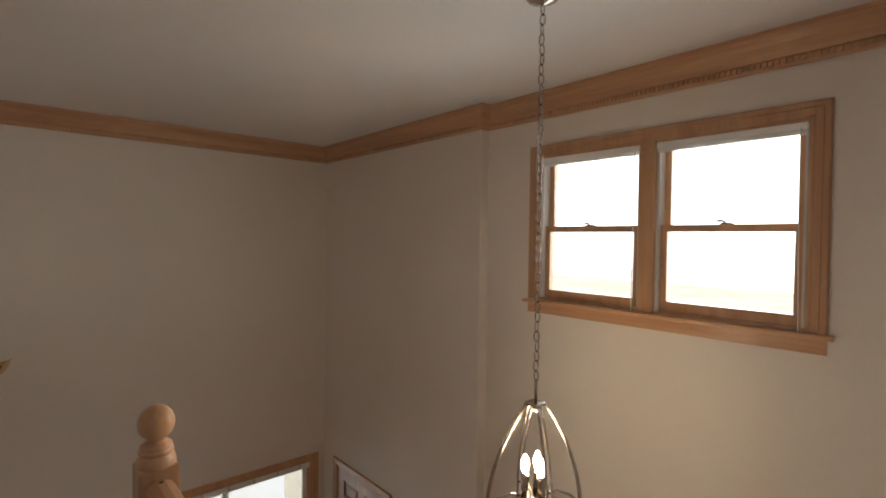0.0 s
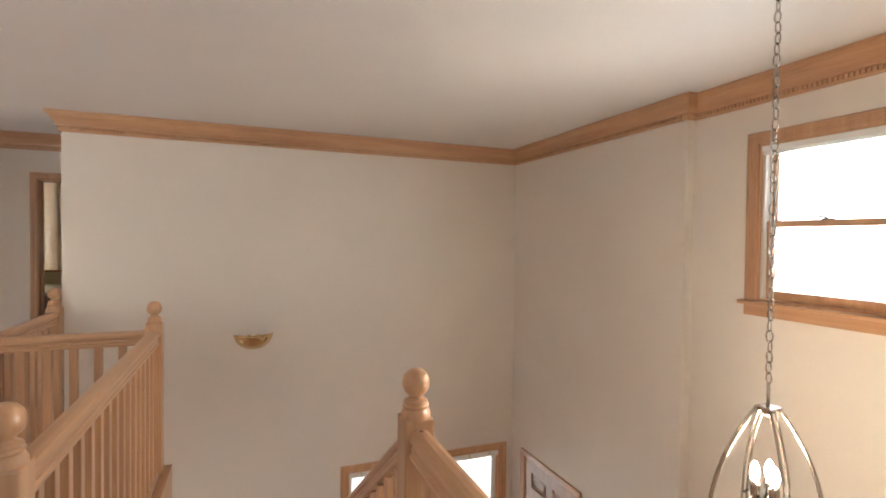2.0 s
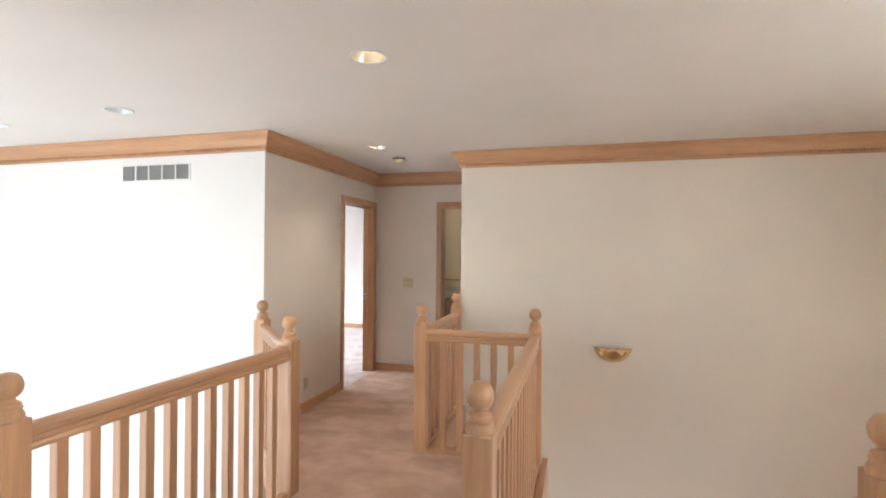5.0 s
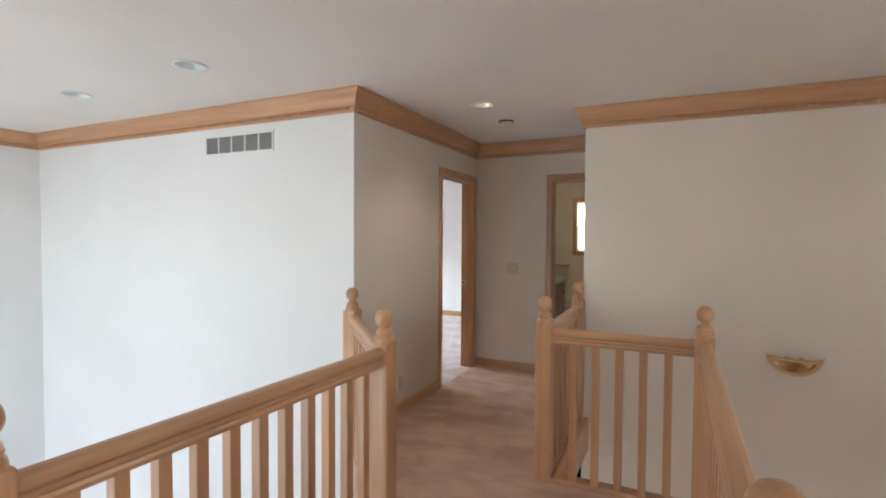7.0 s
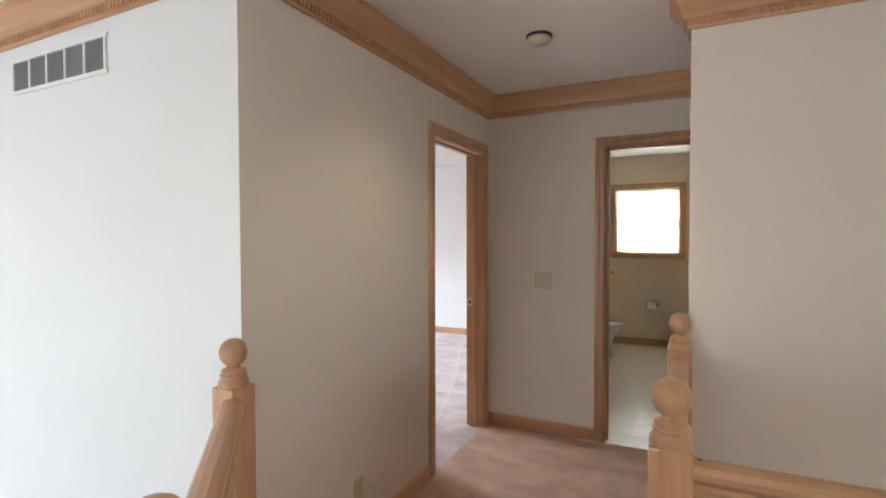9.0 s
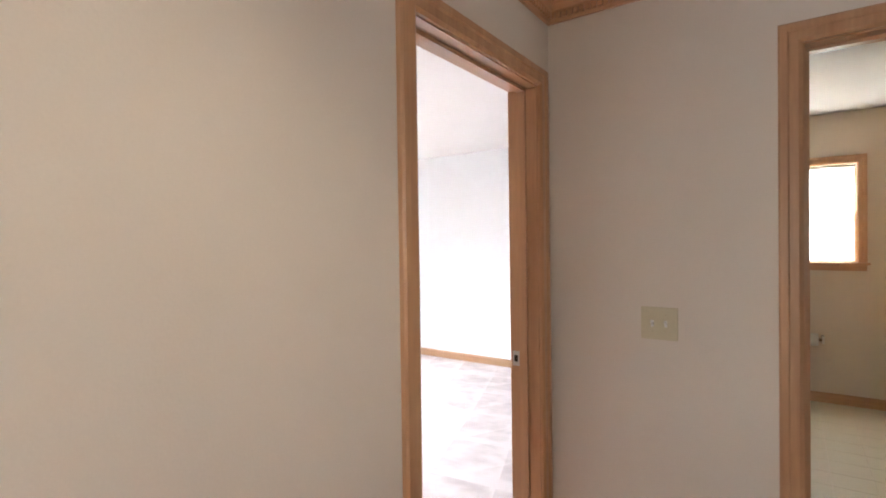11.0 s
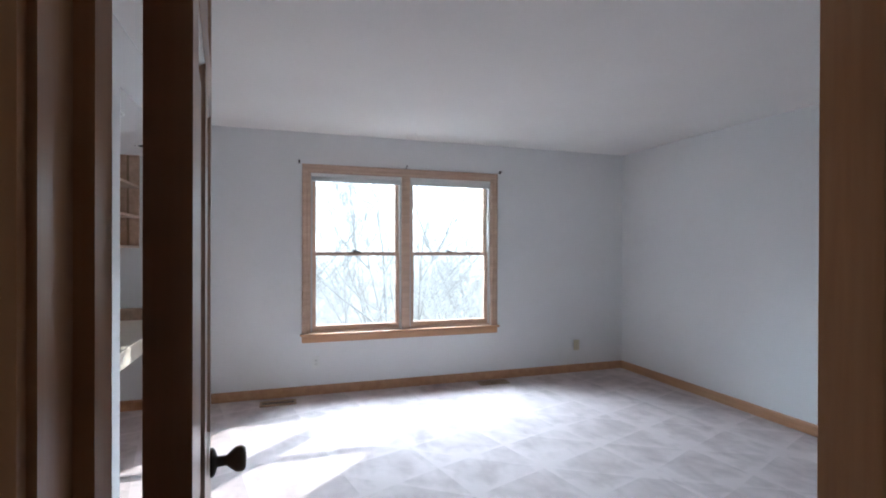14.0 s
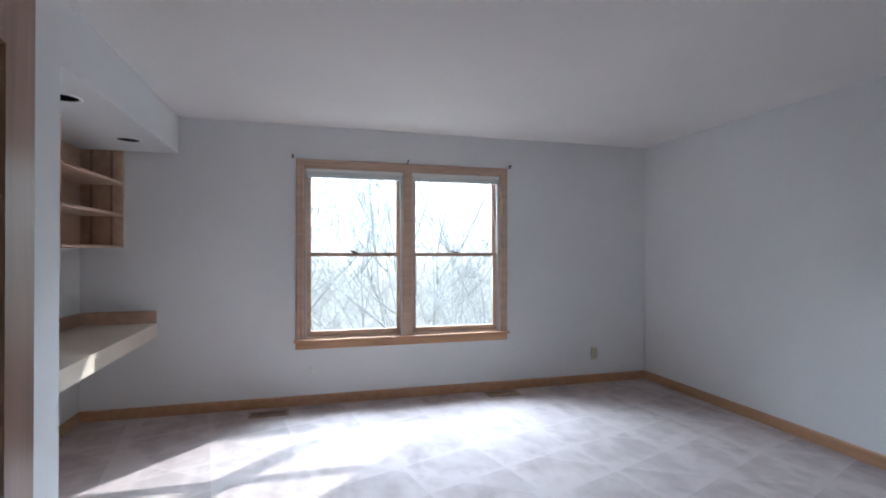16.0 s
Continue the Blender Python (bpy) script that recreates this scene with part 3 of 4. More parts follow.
# ---- windows ----
def twin_window(name, m, w, z0, z1, depth, label, trim, brackets=False, sill_over=0.02):
    """Two double-hung sashes side by side. Local x 0..w across the hole, y=0 the room's wall face, the wall lies to -y."""
    top = empty(name, label, "window", m, kind="structure")
    h = z1 - z0
    bm = bmesh.new()
    casing(bm, 0.004, w - 0.004, z0, z1 - 0.004, 0.068)
    part("casing", bm, trim, top)
    bm = bmesh.new()
    box(bm, -0.068 - sill_over, w + 0.068 + sill_over, -0.01, 0.045, z0 - 0.022, z0 - 0.001, 0, 0.006)
    part("window_sill", bm, OAK_X, top)
    bm = bmesh.new()
    box(bm, -0.064, w + 0.064, 0.001, 0.017, z0 - 0.085, z0 - 0.022, 0, 0.004)
    part("apron", bm, OAK_X, top)
    bm = bmesh.new()
    for a, b in ((0, 0.016), (w - 0.016, w)):
        box(bm, a, b, -depth, 0.0, z0, z1)
    box(bm, 0.016, w - 0.016, -depth, 0, z1 - 0.016, z1)
    box(bm, 0.016, w - 0.016, -depth, -0.01, z0, z0 + 0.014)
    part("window_frame", bm, trim, top)
    bm = bmesh.new()
    box(bm, w / 2 - 0.042, w / 2 + 0.042, -depth, 0.012, z0, z1 - 0.004, 0, 0.004)
    part("mullion", bm, trim, top)
    mz = z0 + h * 0.49
    for a, b in ((0.016, w / 2 - 0.042), (w / 2 + 0.042, w - 0.016)):
        for tx in ((a, a + 0.016), (b - 0.016, b)):
            bm = bmesh.new()
            box(bm, tx[0], tx[1], -0.085, -0.012, z0 + 0.014, z1 - 0.016)
            box(bm, tx[0] + 0.004, tx[1] - 0.004, -0.012, -0.006, z0 + 0.014, z1 - 0.016)
            part("sash_track", bm, GREY, top, "grey vinyl sash track")
        for lo, hi, y in ((z0 + 0.014, mz + 0.018, -0.036), (mz - 0.018, z1 - 0.016, -0.072)):
            bm = bmesh.new()
            s = 0.034
            x0, x1 = a + 0.016, b - 0.016
            box(bm, x0, x0 + s, y - 0.032, y, lo, hi)
            box(bm, x1 - s, x1, y - 0.032, y, lo, hi)
            box(bm, x0 + s, x1 - s, y - 0.032, y, lo, lo + (0.05 if y > -0.05 else 0.034))
            box(bm, x0 + s, x1 - s, y - 0.032, y, hi - 0.034, hi)
            sash = part("sash", bm, trim, top)
            bm = bmesh.new()
            box(bm, x0 + s - 0.004, x1 - s + 0.004, y - 0.019, y - 0.014, lo + 0.03, hi - 0.03)
            pn = part("pane", bm, GLASS, sash, "clear glass pane")
            pn.visible_shadow = False
        cx = (a + b) / 2
        bm = bmesh.new()
        box(bm, cx - 0.028, cx + 0.028, -0.062, -0.040, mz + 0.018, mz + 0.026, 0, 0.002)
        tube(bm, [(cx - 0.004, -0.05, mz + 0.026), (cx - 0.02, -0.045, mz + 0.036), (cx - 0.042, -0.035, mz + 0.034)], 0.006, 8)
        part("sash_lock", bm, BRONZE, top, "small dark sash lock")
        bm = bmesh.new()
        box(bm, a + 0.003, b - 0.003, -0.032, 0.006, z1 - 0.050, z1 - 0.018, 0, 0.003)
        for q in range(7 if brackets else 3):
            box(bm, a + 0.006, b - 0.006, -0.030, 0.003, z1 - 0.055 - q * 0.006, z1 - 0.0515 - q * 0.006)
        part("blind", bm, WHITE, top, "white mini blind drawn up under its head rail")
        bm = bmesh.new()
        tube(bm, [(b - 0.03, 0.010, z1 - 0.04), (b - 0.026, 0.02, z1 - h * 0.5), (b - 0.012, 0.05, z0 + 0.004)], 0.0026, 6)
        part("blind_cord", bm, WHITE, top)
    return top


WIN_BED = twin_window("window_1", axes((-4.47, -0.51, 0), (0, 1, 0), (1, 0, 0)), 1.86, 0.575, 2.10, 0.14, "oak twin double-hung bedroom window with raised blinds", PALE_X, True, 0.012)
twin_window("window_2", axes((5.458, -3.81, 0), (0, -1, 0), (-1, 0, 0)), 1.425, 1.175, 2.078, 0.14, "oak twin double-hung foyer window with raised blinds", OAK_Z)
for y in (-0.60, 0.42, 1.44):
    bm = bmesh.new()
    box(bm, -4.47, -4.455, y - 0.008, y + 0.008, 2.165 if abs(y - .42) > .1 else 2.150, 2.195 if abs(y - .42) > .1 else 2.172)
    tube(bm, [(-4.455, y, 2.180), (-4.425, y, 2.182), (-4.415, y, 2.192)], 0.005, 6)
    thing("curtain_bracket", bm, BRONZE, "small dark curtain rod bracket at the window", "bracket", group="curtain brackets over the window")

# bathroom window with a bright drawn shade
bw = empty("window_3", "oak bathroom window with thin white shade", "window", axes((1.27, 3.37, 0), (-1, 0, 0), (0, -1, 0)), kind="structure")
bm = bmesh.new()
casing(bm, 0.004, 0.766, 1.20, 2.026, 0.066)
part("casing", bm, OAK_Z, bw)
bm = bmesh.new()
box(bm, -0.08, 0.85, -0.01, 0.035, 1.178, 1.199, 0, 0.005)
box(bm, -0.06, 0.83, 0.001, 0.016, 1.13, 1.178)
part("window_sill", bm, OAK_X, bw)
for lo, hi, y in ((1.20, 1.63, -0.05), (1.60, 2.03, -0.085)):
    bm = bmesh.new()
    box(bm, 0, 0.04, y - 0.03, y, lo, hi)
    box(bm, 0.73, 0.77, y - 0.03, y, lo, hi)
    box(bm, 0.04, 0.73, y - 0.03, y, lo, lo + 0.035)
    box(bm, 0.04, 0.73, y - 0.03, y, hi - 0.035, hi)
    s = part("sash", bm, OAK_Z, bw)
    bm = bmesh.new()
    box(bm, 0.036, 0.734, y - 0.018, y - 0.013, lo + 0.03, hi - 0.03)
    part("pane", bm, GLASS, s).visible_shadow = False

bm = bmesh.new()
N_SHADE = 12
for k in range(N_SHADE):
    # gently buckled cloth, its lower edge a little off the sill
    f0, f1 = k / N_SHADE, (k + 1) / N_SHADE
    q = [bm.verts.new((0.02 + 0.73 * f, -0.018 + 0.006 * math.sin(f * 9), z)) for f, z in ((f0, 1.215), (f1, 1.215 + 0.012 * (k == N_SHADE - 1)), (f1, 2.0), (f0, 2.0))]
    bm.faces.new(q).smooth = True
bmesh.ops.remove_doubles(bm, verts=bm.verts, dist=0.0005)
part("shade", bm, SHADE, bw, "thin white window shade glowing with daylight")
bm = bmesh.new()
tube(bm, [(0.01, -0.024, 2.008), (0.76, -0.024, 2.008)], 0.014, 12)
part("shade_roller", bm, WHITE, bw, "white shade roller")

# patio door below the stairs
pd = empty("patio_door", "oak trimmed glazed patio door with a blind head rail", "door", axes((5.25, -1.14, LOW), (-1, 0, 0), (0, -1, 0)))
bm = bmesh.new()
casing(bm, 0.004, 1.646, 0, 2.026, 0.064)
part("casing", bm, OAK_Z, pd)
bm = bmesh.new()
box(bm, 0, 0.02, -0.12, 0, 0, 2.03)
box(bm, 1.63, 1.65, -0.12, 0, 0, 2.03)
box(bm, 0.02, 1.63, -0.12, 0, 2.01, 2.03)
part("door_frame", bm, OAK_Z, pd)
bm = bmesh.new()
box(bm, 0.02, 1.63, -0.07, -0.02, 1.945, 2.008, 0, 0.004)
part("head_rail", bm, WHITE, pd, "white blind head rail")
for k in range(7):
    bm = bmesh.new()
    box(bm, 0.12 + k * 0.23, 0.135 + k * 0.23, -0.02, -0.012, 1.95, 2.0)
    part("clip", bm, IVORY, pd)
for a, b, y in ((0.02, 0.85, -0.075), (0.80, 1.63, -0.11)):
    bm = bmesh.new()
    box(bm, a, a + 0.05, y - 0.035, y, 0.02, 1.94)
    box(bm, b - 0.05, b, y - 0.035, y, 0.02, 1.94)
    box(bm, a + 0.05, b - 0.05, y - 0.035, y, 1.92, 1.94)
    box(bm, a + 0.05, b - 0.05, y - 0.035, y, 0.02, 0.12)
    s = part("sliding_panel", bm, WHITE, pd, "white framed sliding glass panel")
    bm = bmesh.new()
    box(bm, a + 0.045, b - 0.045, y - 0.02, y - 0.015, 0.11, 1.925)
    part("pane", bm, GLASS, s).visible_shadow = False


# ---- stair, newels, railings ----
RISE, RUN = 2.75 / 15, 0.255
st = empty("staircase", "carpeted stair going down from the landing", "stairs", Matrix.Identity(4), kind="structure")
for i in range(8):
    bm = bmesh.new()
    y = -4.36 + i * RUN
    box(bm, 2.24, 3.20, y + 0.001, y + RUN + 0.02, -(i + 1) * RISE - 0.12, -(i + 1) * RISE, 0, 0.012)
    part("step", bm, CARPET, st)
bm = bmesh.new()
box(bm, 1.40, 3.30, -4.36 + 8 * RUN, -1.141, -9 * RISE - 0.15, -9 * RISE)
part("stair_landing", bm, CARPET, st)
for x in (2.222, 3.20):
    bm = bmesh.new()
    vs = []
    for y, z in ((-4.36, -0.02), (-4.36 + 8 * RUN, -8 * RISE - 0.02), (-4.36 + 8 * RUN, -8 * RISE - 0.36), (-4.36, -0.36)):
        vs.append((y, z))
    a = [bm.verts.new((x, y, z)) for y, z in vs]
    b = [bm.verts.new((x + 0.016, y, z)) for y, z in vs]
    bm.faces.new(a)
    bm.faces.new(b[::-1])
    for i in range(4):
        bm.faces.new((a[i], a[(i + 1) % 4], b[(i + 1) % 4], b[i]))
    part("skirt_board", bm, OAK_Y, st)
bm = bmesh.new()
box(bm, 2.222, 2.262, -4.36, -2.17, -0.24, 0.012, 0, 0.003)
thing("trim_floor_edge", bm, OAK_Y, "oak edge board under the stair railing", "trim", kind="structure")
bm = bmesh.new()
box(bm, 1.382, 2.22, -2.21, -2.17, -0.24, 0.012, 0, 0.003)
thing("trim_floor_edge_2", bm, OAK_X, "oak edge board under the short railing", "trim", kind="structure")
bm = bmesh.new()
box(bm, 1.382, 1.42, -2.17, -1.142, -0.24, 0.012, 0, 0.003)
thing("trim_floor_edge_3", bm, OAK_Y, "oak edge board under the hall railing", "trim", kind="structure")


def newel_meshes():
    bm = bmesh.new()
    w = 0.047
    box(bm, -w, w, -w, w, 0.0, 0.945, 0, 0.006)
    post = mesh_of("post", bm, OAK_Z)
    bm = bmesh.new()
    lathe(bm, [(0.0, 0.938), (0.0465, 0.938), (0.0480, 0.946), (0.0475, 0.956), (0.0440, 0.966), (0.0385, 0.972), (0.0385, 0.975), (0.0415, 0.977), (0.0425, 0.981), (0.0415, 0.985), (0.0370, 0.987),
               (0.0375, 0.990), (0.0385, 0.994), (0.0370, 0.998), (0.0300, 1.002), (0.0225, 1.007), (0.0215, 1.011), (0.0260, 1.016), (0.0350, 1.024), (0.0415, 1.036), (0.0440, 1.050), (0.0430, 1.064), (0.0375, 1.079), (0.0280, 1.090), (0.0150, 1.097), (0.0, 1.099)], 28)
    return post, mesh_of("finial", bm, OAK_Z)


POST, FINIAL = newel_meshes()


def newel(x, y, label, z=0.0, turn=0):
    top = empty("newel_post", label, "newel post", pose(x, y, z, 0, 0, turn), group="newel posts of the landing railing")
    piece("post", POST, top, (0, 0, 0))
    piece("finial", FINIAL, top, (0, 0, 0))


N = {"A": (2.173, -4.306), "B": (2.173, -2.26), "C": (1.33, -2.26), "D": (1.335, -1.19), "E": (3.224, -4.318), "F": (0.752, -3.13), "G": (0.035, -2.39), "H": (0.680, -4.645), "I": (0.05, -5.37)}
for key, (x, y) in N.items():
    newel(x, y, "square oak newel post with turned ball finial", 0, 0)
newel(3.224, -4.36 + 8 * RUN + 0.06, "square oak newel post at the lower stair", -8 * RISE - 0.12)
RAIL = [(-0.032, 0.829), (0.032, 0.829), (0.034, 0.842), (0.026, 0.850), (0.030, 0.860), (0.024, 0.870), (0.034, 0.882), (0.035, 0.898), (0.026, 0.911), (0.010, 0.917), (-0.010, 0.917), (-0.026, 0.911), (-0.035, 0.898), (-0.034, 0.882), (-0.024, 0.870), (-0.030, 0.860), (-0.026, 0.850), (-0.034, 0.842)]
SHOE = [(-0.032, 0.0), (0.032, 0.0), (0.032, 0.018), (0.024, 0.028), (-0.024, 0.028), (-0.032, 0.018)]
bm = bmesh.new()
box(bm, -0.0205, 0.0205, -0.0205, 0.0205, 0.027, 0.832, 0, 0.003)
BALUSTER = mesh_of("baluster", bm, OAK_Z)


def railing(a, b, label, start=0.055, end=0.055, step=0.125, drop=0.0):
    """Level (or falling) handrail between two newels with square balusters."""
    pa, pb = Vector(a), Vector(b)
    d = pb - pa
    L = d.length
    ang = math.degrees(math.atan2(d.y, d.x))
    top = empty("railing", label, "railing", pose(pa.x, pa.y, 0, 0, 0, ang), group="railings of the landing")
    for nm, prof in (("handrail", RAIL), ("bottom_rail", SHOE)):
        bm = bmesh.new()
        sweep(bm, [(0.045, 0), (L - 0.045, 0)], prof)
        for v in bm.verts:
            v.co.z -= drop * v.co.x
        part(nm, bm, OAK_X, top)
    n = max(1, round((L - 0.09) / step) - 1)
    gap = (L - 0.09) / (n + 1)
    for k in range(n):
        x = 0.045 + gap * (k + 1)
        ob = piece("baluster", BALUSTER, top, (x, 0, -drop * x))
    if drop == 0:
        for x in (0.06, L - 0.06):
            bm = bmesh.new()
            lathe(bm, [(0.0, 0.9165), (0.006, 0.9165), (0.006, 0.9180), (0.0, 0.9180)], 10, (x, 0, 0))
            part("plug", bm, BRONZE, top)


RL = "golden oak railing with square balusters"
railing(N["A"], N["B"], RL)
railing(N["C"], N["B"], RL, step=0.132)
railing(N["C"], N["D"], RL)
railing(N["E"], (3.224, -7.29), RL)
railing(N["H"], N["F"], RL, step=0.115)
railing(N["G"], N["F"], RL)
railing(N["I"], N["H"], RL)
railing(N["E"], (3.224, -4.36 + 8 * RUN + 0.06), "golden oak stair railing sloping down with square balusters", drop=RISE / RUN)

# ---- foyer chandelier ----
ch = empty("chandelier", "brushed nickel cage chandelier with lit candle bulbs on a chain", "chandelier", Matrix.Translation((4.43, -4.617, 0)))
bm = bmesh.new()
lathe(bm, [(0.0, 2.424), (0.012, 2.424), (0.03, 2.432), (0.055, 2.440), (0.064, 2.450), (0.064, 2.4575), (0.0, 2.4575)], 24)
part("canopy", bm, NICKEL, ch)
bm = bmesh.new()
pts = []
for k in range(16):
    a = 2 * math.pi * k / 16
    pts.append((0.0105 * math.cos(a), 0, 0.0215 * math.sin(a) * (1.0 if abs(math.sin(a)) > .5 else 1.1)))
tube(bm, pts, 0.0027, 6, True)
LINK = mesh_of("chain_link", bm, NICKEL)
zz, k = 2.405, 0
while zz > 1.03:
    piece("chain_link", LINK, ch, Matrix.Translation((0.0025 * math.sin(k * 1.7), 0, zz)) @ Matrix.Rotation(radians(90 * (k % 2) + 12 * math.sin(k)), 4, "Z"))
    zz -= 0.037
    k += 1
bm = bmesh.new()
tube(bm, [(0.006 * math.sin(q * 0.9), 0.006 * math.cos(q * 0.9) + (0.022 * math.exp(-((q - 24) / 2.5) ** 2)), 2.42 - q * 0.0233) for q in range(60)], 0.0016, 5)
part("cord", bm, GREY, ch)
bm = bmesh.new()
lathe(bm, [(0.0, 0.935), (0.006, 0.935), (0.006, 1.02), (0.0, 1.02)], 12)
part("stem", bm, NICKEL, ch)
bm = bmesh.new()
box(bm, -0.031, 0.031, -0.031, 0.031, 0.923, 0.937, 0, 0.003)
lathe(bm, [(0.0, 0.900), (0.014, 0.905), (0.020, 0.923), (0.0, 0.923)], 12)
part("top_plate", bm, NICKEL, ch)
for q in range(4):
    a = radians(45 + 90 * q + 12)
    for off in (-0.008, 0.008):
        bm = bmesh.new()
        pts = []
        for s in range(15):
            f = s / 14
            z = 0.930 - 0.47 * f
            r = 0.036 + 0.152 * (1 - (1 - f) ** 2.2)
            pts.append((r * math.cos(a) - off * math.sin(a), r * math.sin(a) + off * math.cos(a), z))
        tube(bm, pts, 0.0048, 8)
        part("rib", bm, NICKEL, ch)
    bm = bmesh.new()
    tube(bm, [(0.03 * math.cos(a), 0.03 * math.sin(a), 0.575), (0.09 * math.cos(a), 0.09 * math.sin(a), 0.592), (0.14 * math.cos(a), 0.14 * math.sin(a), 0.575), (0.182 * math.cos(a), 0.182 * math.sin(a), 0.54)], 0.005, 8)
    part("arm", bm, NICKEL, ch)
bm = bmesh.new()
tube(bm, [(0.188 * math.cos(2 * math.pi * s / 40), 0.188 * math.sin(2 * math.pi * s / 40), 0.455) for s in range(40)], 0.006, 8, True)
part("ring", bm, NICKEL, ch)
bm = bmesh.new()
lathe(bm, [(0.0, 0.555), (0.05, 0.558), (0.058, 0.568), (0.05, 0.578), (0.0, 0.58)], 24)
part("hub", bm, NICKEL, ch)
for a in (0, 1, 2):
    cx, cy = 0.035 * math.cos(radians(120 * a + 20)), 0.035 * math.sin(radians(120 * a + 20))
    bm = bmesh.new()
    lathe(bm, [(0.0, 0.575), (0.0165, 0.575), (0.0175, 0.655), (0.012, 0.668), (0.0, 0.668)], 14, (cx, cy, 0))
    slv = part("candle_sleeve", bm, NICKEL, ch)
    bm = bmesh.new()
    lathe(bm, [(0.0, 0.669), (0.009, 0.670), (0.0145, 0.688), (0.015, 0.700), (0.011, 0.720), (0.004, 0.734), (0.0, 0.737)], 14, (cx, cy, 0))
    part("bulb", bm, BULB, ch, "lit candle bulb")


# ---- ceiling fixtures ----
def can(x, y, z, r, lit, label):
    top = empty("recessed_light", label, "ceiling light", Matrix.Translation((x, y, z)), group="recessed ceiling lights")
    bm = bmesh.new()
    lathe(bm, [(r, -0.001), (r + 0.012, -0.001), (r + 0.014, -0.005), (r - 0.002, -0.006), (r - 0.006, 0.0)], 32, caps=False)
    part("trim_ring", bm, WHITE, top)
    bm = bmesh.new()
    lathe(bm, [(r - 0.002, -0.002), (r - 0.010, 0.03), (r - 0.025, 0.07), (r - 0.030, 0.10), (0.0, 0.10)] if lit != 2 else [(r - 0.002, 0.0), (r - 0.006, 0.08), (0.0, 0.081)], 32, caps=False)
    # soffit cans have their inner darkness painted black
    part("reflector", bm, (REFLECTOR_OFF, REFLECTOR, GAP_SHADE)[lit], top)
    if lit != 2:
        bm = bmesh.new()
        lathe(bm, [(0.0, 0.052), (0.018, 0.054), (0.034, 0.066), (0.036, 0.085), (0.02, 0.098), (0.0, 0.0985)], 20)
        part("bulb", bm, CAN_BULB if lit else WHITE, top)


for i, (x, y) in enumerate(CANS):
    can(x, y, TOP, 0.085, 1 if i < 2 else 0, "lit recessed ceiling light, lamp warmth tinted into its reflector" if i < 2 else "unlit recessed ceiling light, cool daylight tinted into its reflector")
for x, y in NOOK_CANS:
    can(x, y, 2.157, 0.08, 2, "dark unlit recessed light in the soffit")
sd = empty("smoke_detector", "round ivory smoke detector on the ceiling", "smoke detector", Matrix.Translation((0.665, -1.0, TOP)))
# black disc paints the shaded gap between cover and ceiling
bm = bmesh.new()
lathe(bm, [(0.0, -0.012), (0.066, -0.012), (0.066, -0.0005), (0.0, -0.0005)], 28)
part("gap_disc", bm, GAP_SHADE, sd)
bm = bmesh.new()
lathe(bm, [(0.0, -0.046), (0.030, -0.046), (0.034, -0.040), (0.052, -0.038), (0.060, -0.030), (0.060, -0.0135), (0.0, -0.0135)], 28)
part("cover", bm, IVORY, sd)
for x, y in ((-4.183, 0.442), (-3.592, 2.407)):
    bm = bmesh.new()
    lathe(bm, [(0.0, -0.004), (0.008, -0.004), (0.008, -0.0005), (0.0, -0.0005)], 10)
    tube(bm, [(0, 0, -0.004), (0, 0, -0.025), (0.008, 0, -0.034), (0.014, 0, -0.028)], 0.0022, 6)
    thing("ceiling_hook", bm, WHITE, "small white hook in the bedroom ceiling", "hook", Matrix.Translation((x, y, TOP)), group="ceiling hooks")

# ---- wall fittings ----
sc = empty("wall_sconce", "polished brass half bowl wall sconce", "wall light", Matrix.Translation((2.765, -1.141, 0.655)))
bm = bmesh.new()
R = 0.165
rows = []
for i in range(11):
    ph = (math.pi / 2) * i / 10
    ring = []
    for j in range(25):
        th = math.pi + math.pi * j / 24
        ring.append(bm.verts.new((R * math.cos(th) * math.cos(ph), 0.125 * math.sin(th) * math.cos(ph), -0.14 * math.sin(ph))))
    rows.append(ring)
for a, b in zip(rows, rows[1:]):
    for j in range(24):
        f = bm.faces.new((a[j], a[j + 1], b[j + 1], b[j]))
        f.smooth = True
bmesh.ops.remove_doubles(bm, verts=bm.verts, dist=0.0005)
bowl = part("bowl", bm, BRASS, sc)
sol = bowl.modifiers.new("thick", "SOLIDIFY")
sol.thickness = 0.003
bm = bmesh.new()
tube(bm, [(0.167 * math.cos(math.pi + math.pi * j / 24), 0.127 * math.sin(math.pi + math.pi * j / 24), 0.001) for j in range(25)], 0.004, 8)
part("rim", bm, BRASS, sc)
bm = bmesh.new()
box(bm, -0.05, 0.05, -0.012, -0.0005, -0.09, -0.01)
part("back_plate", bm, BRASS, sc)
bm = bmesh.new()
lathe(bm, [(0.0, -0.08), (0.015, -0.08), (0.015, -0.05), (0.028, -0.03), (0.02, -0.008), (0.0, -0.006)], 14, (0, -0.05, 0))
part("bulb", bm, WHITE, sc)


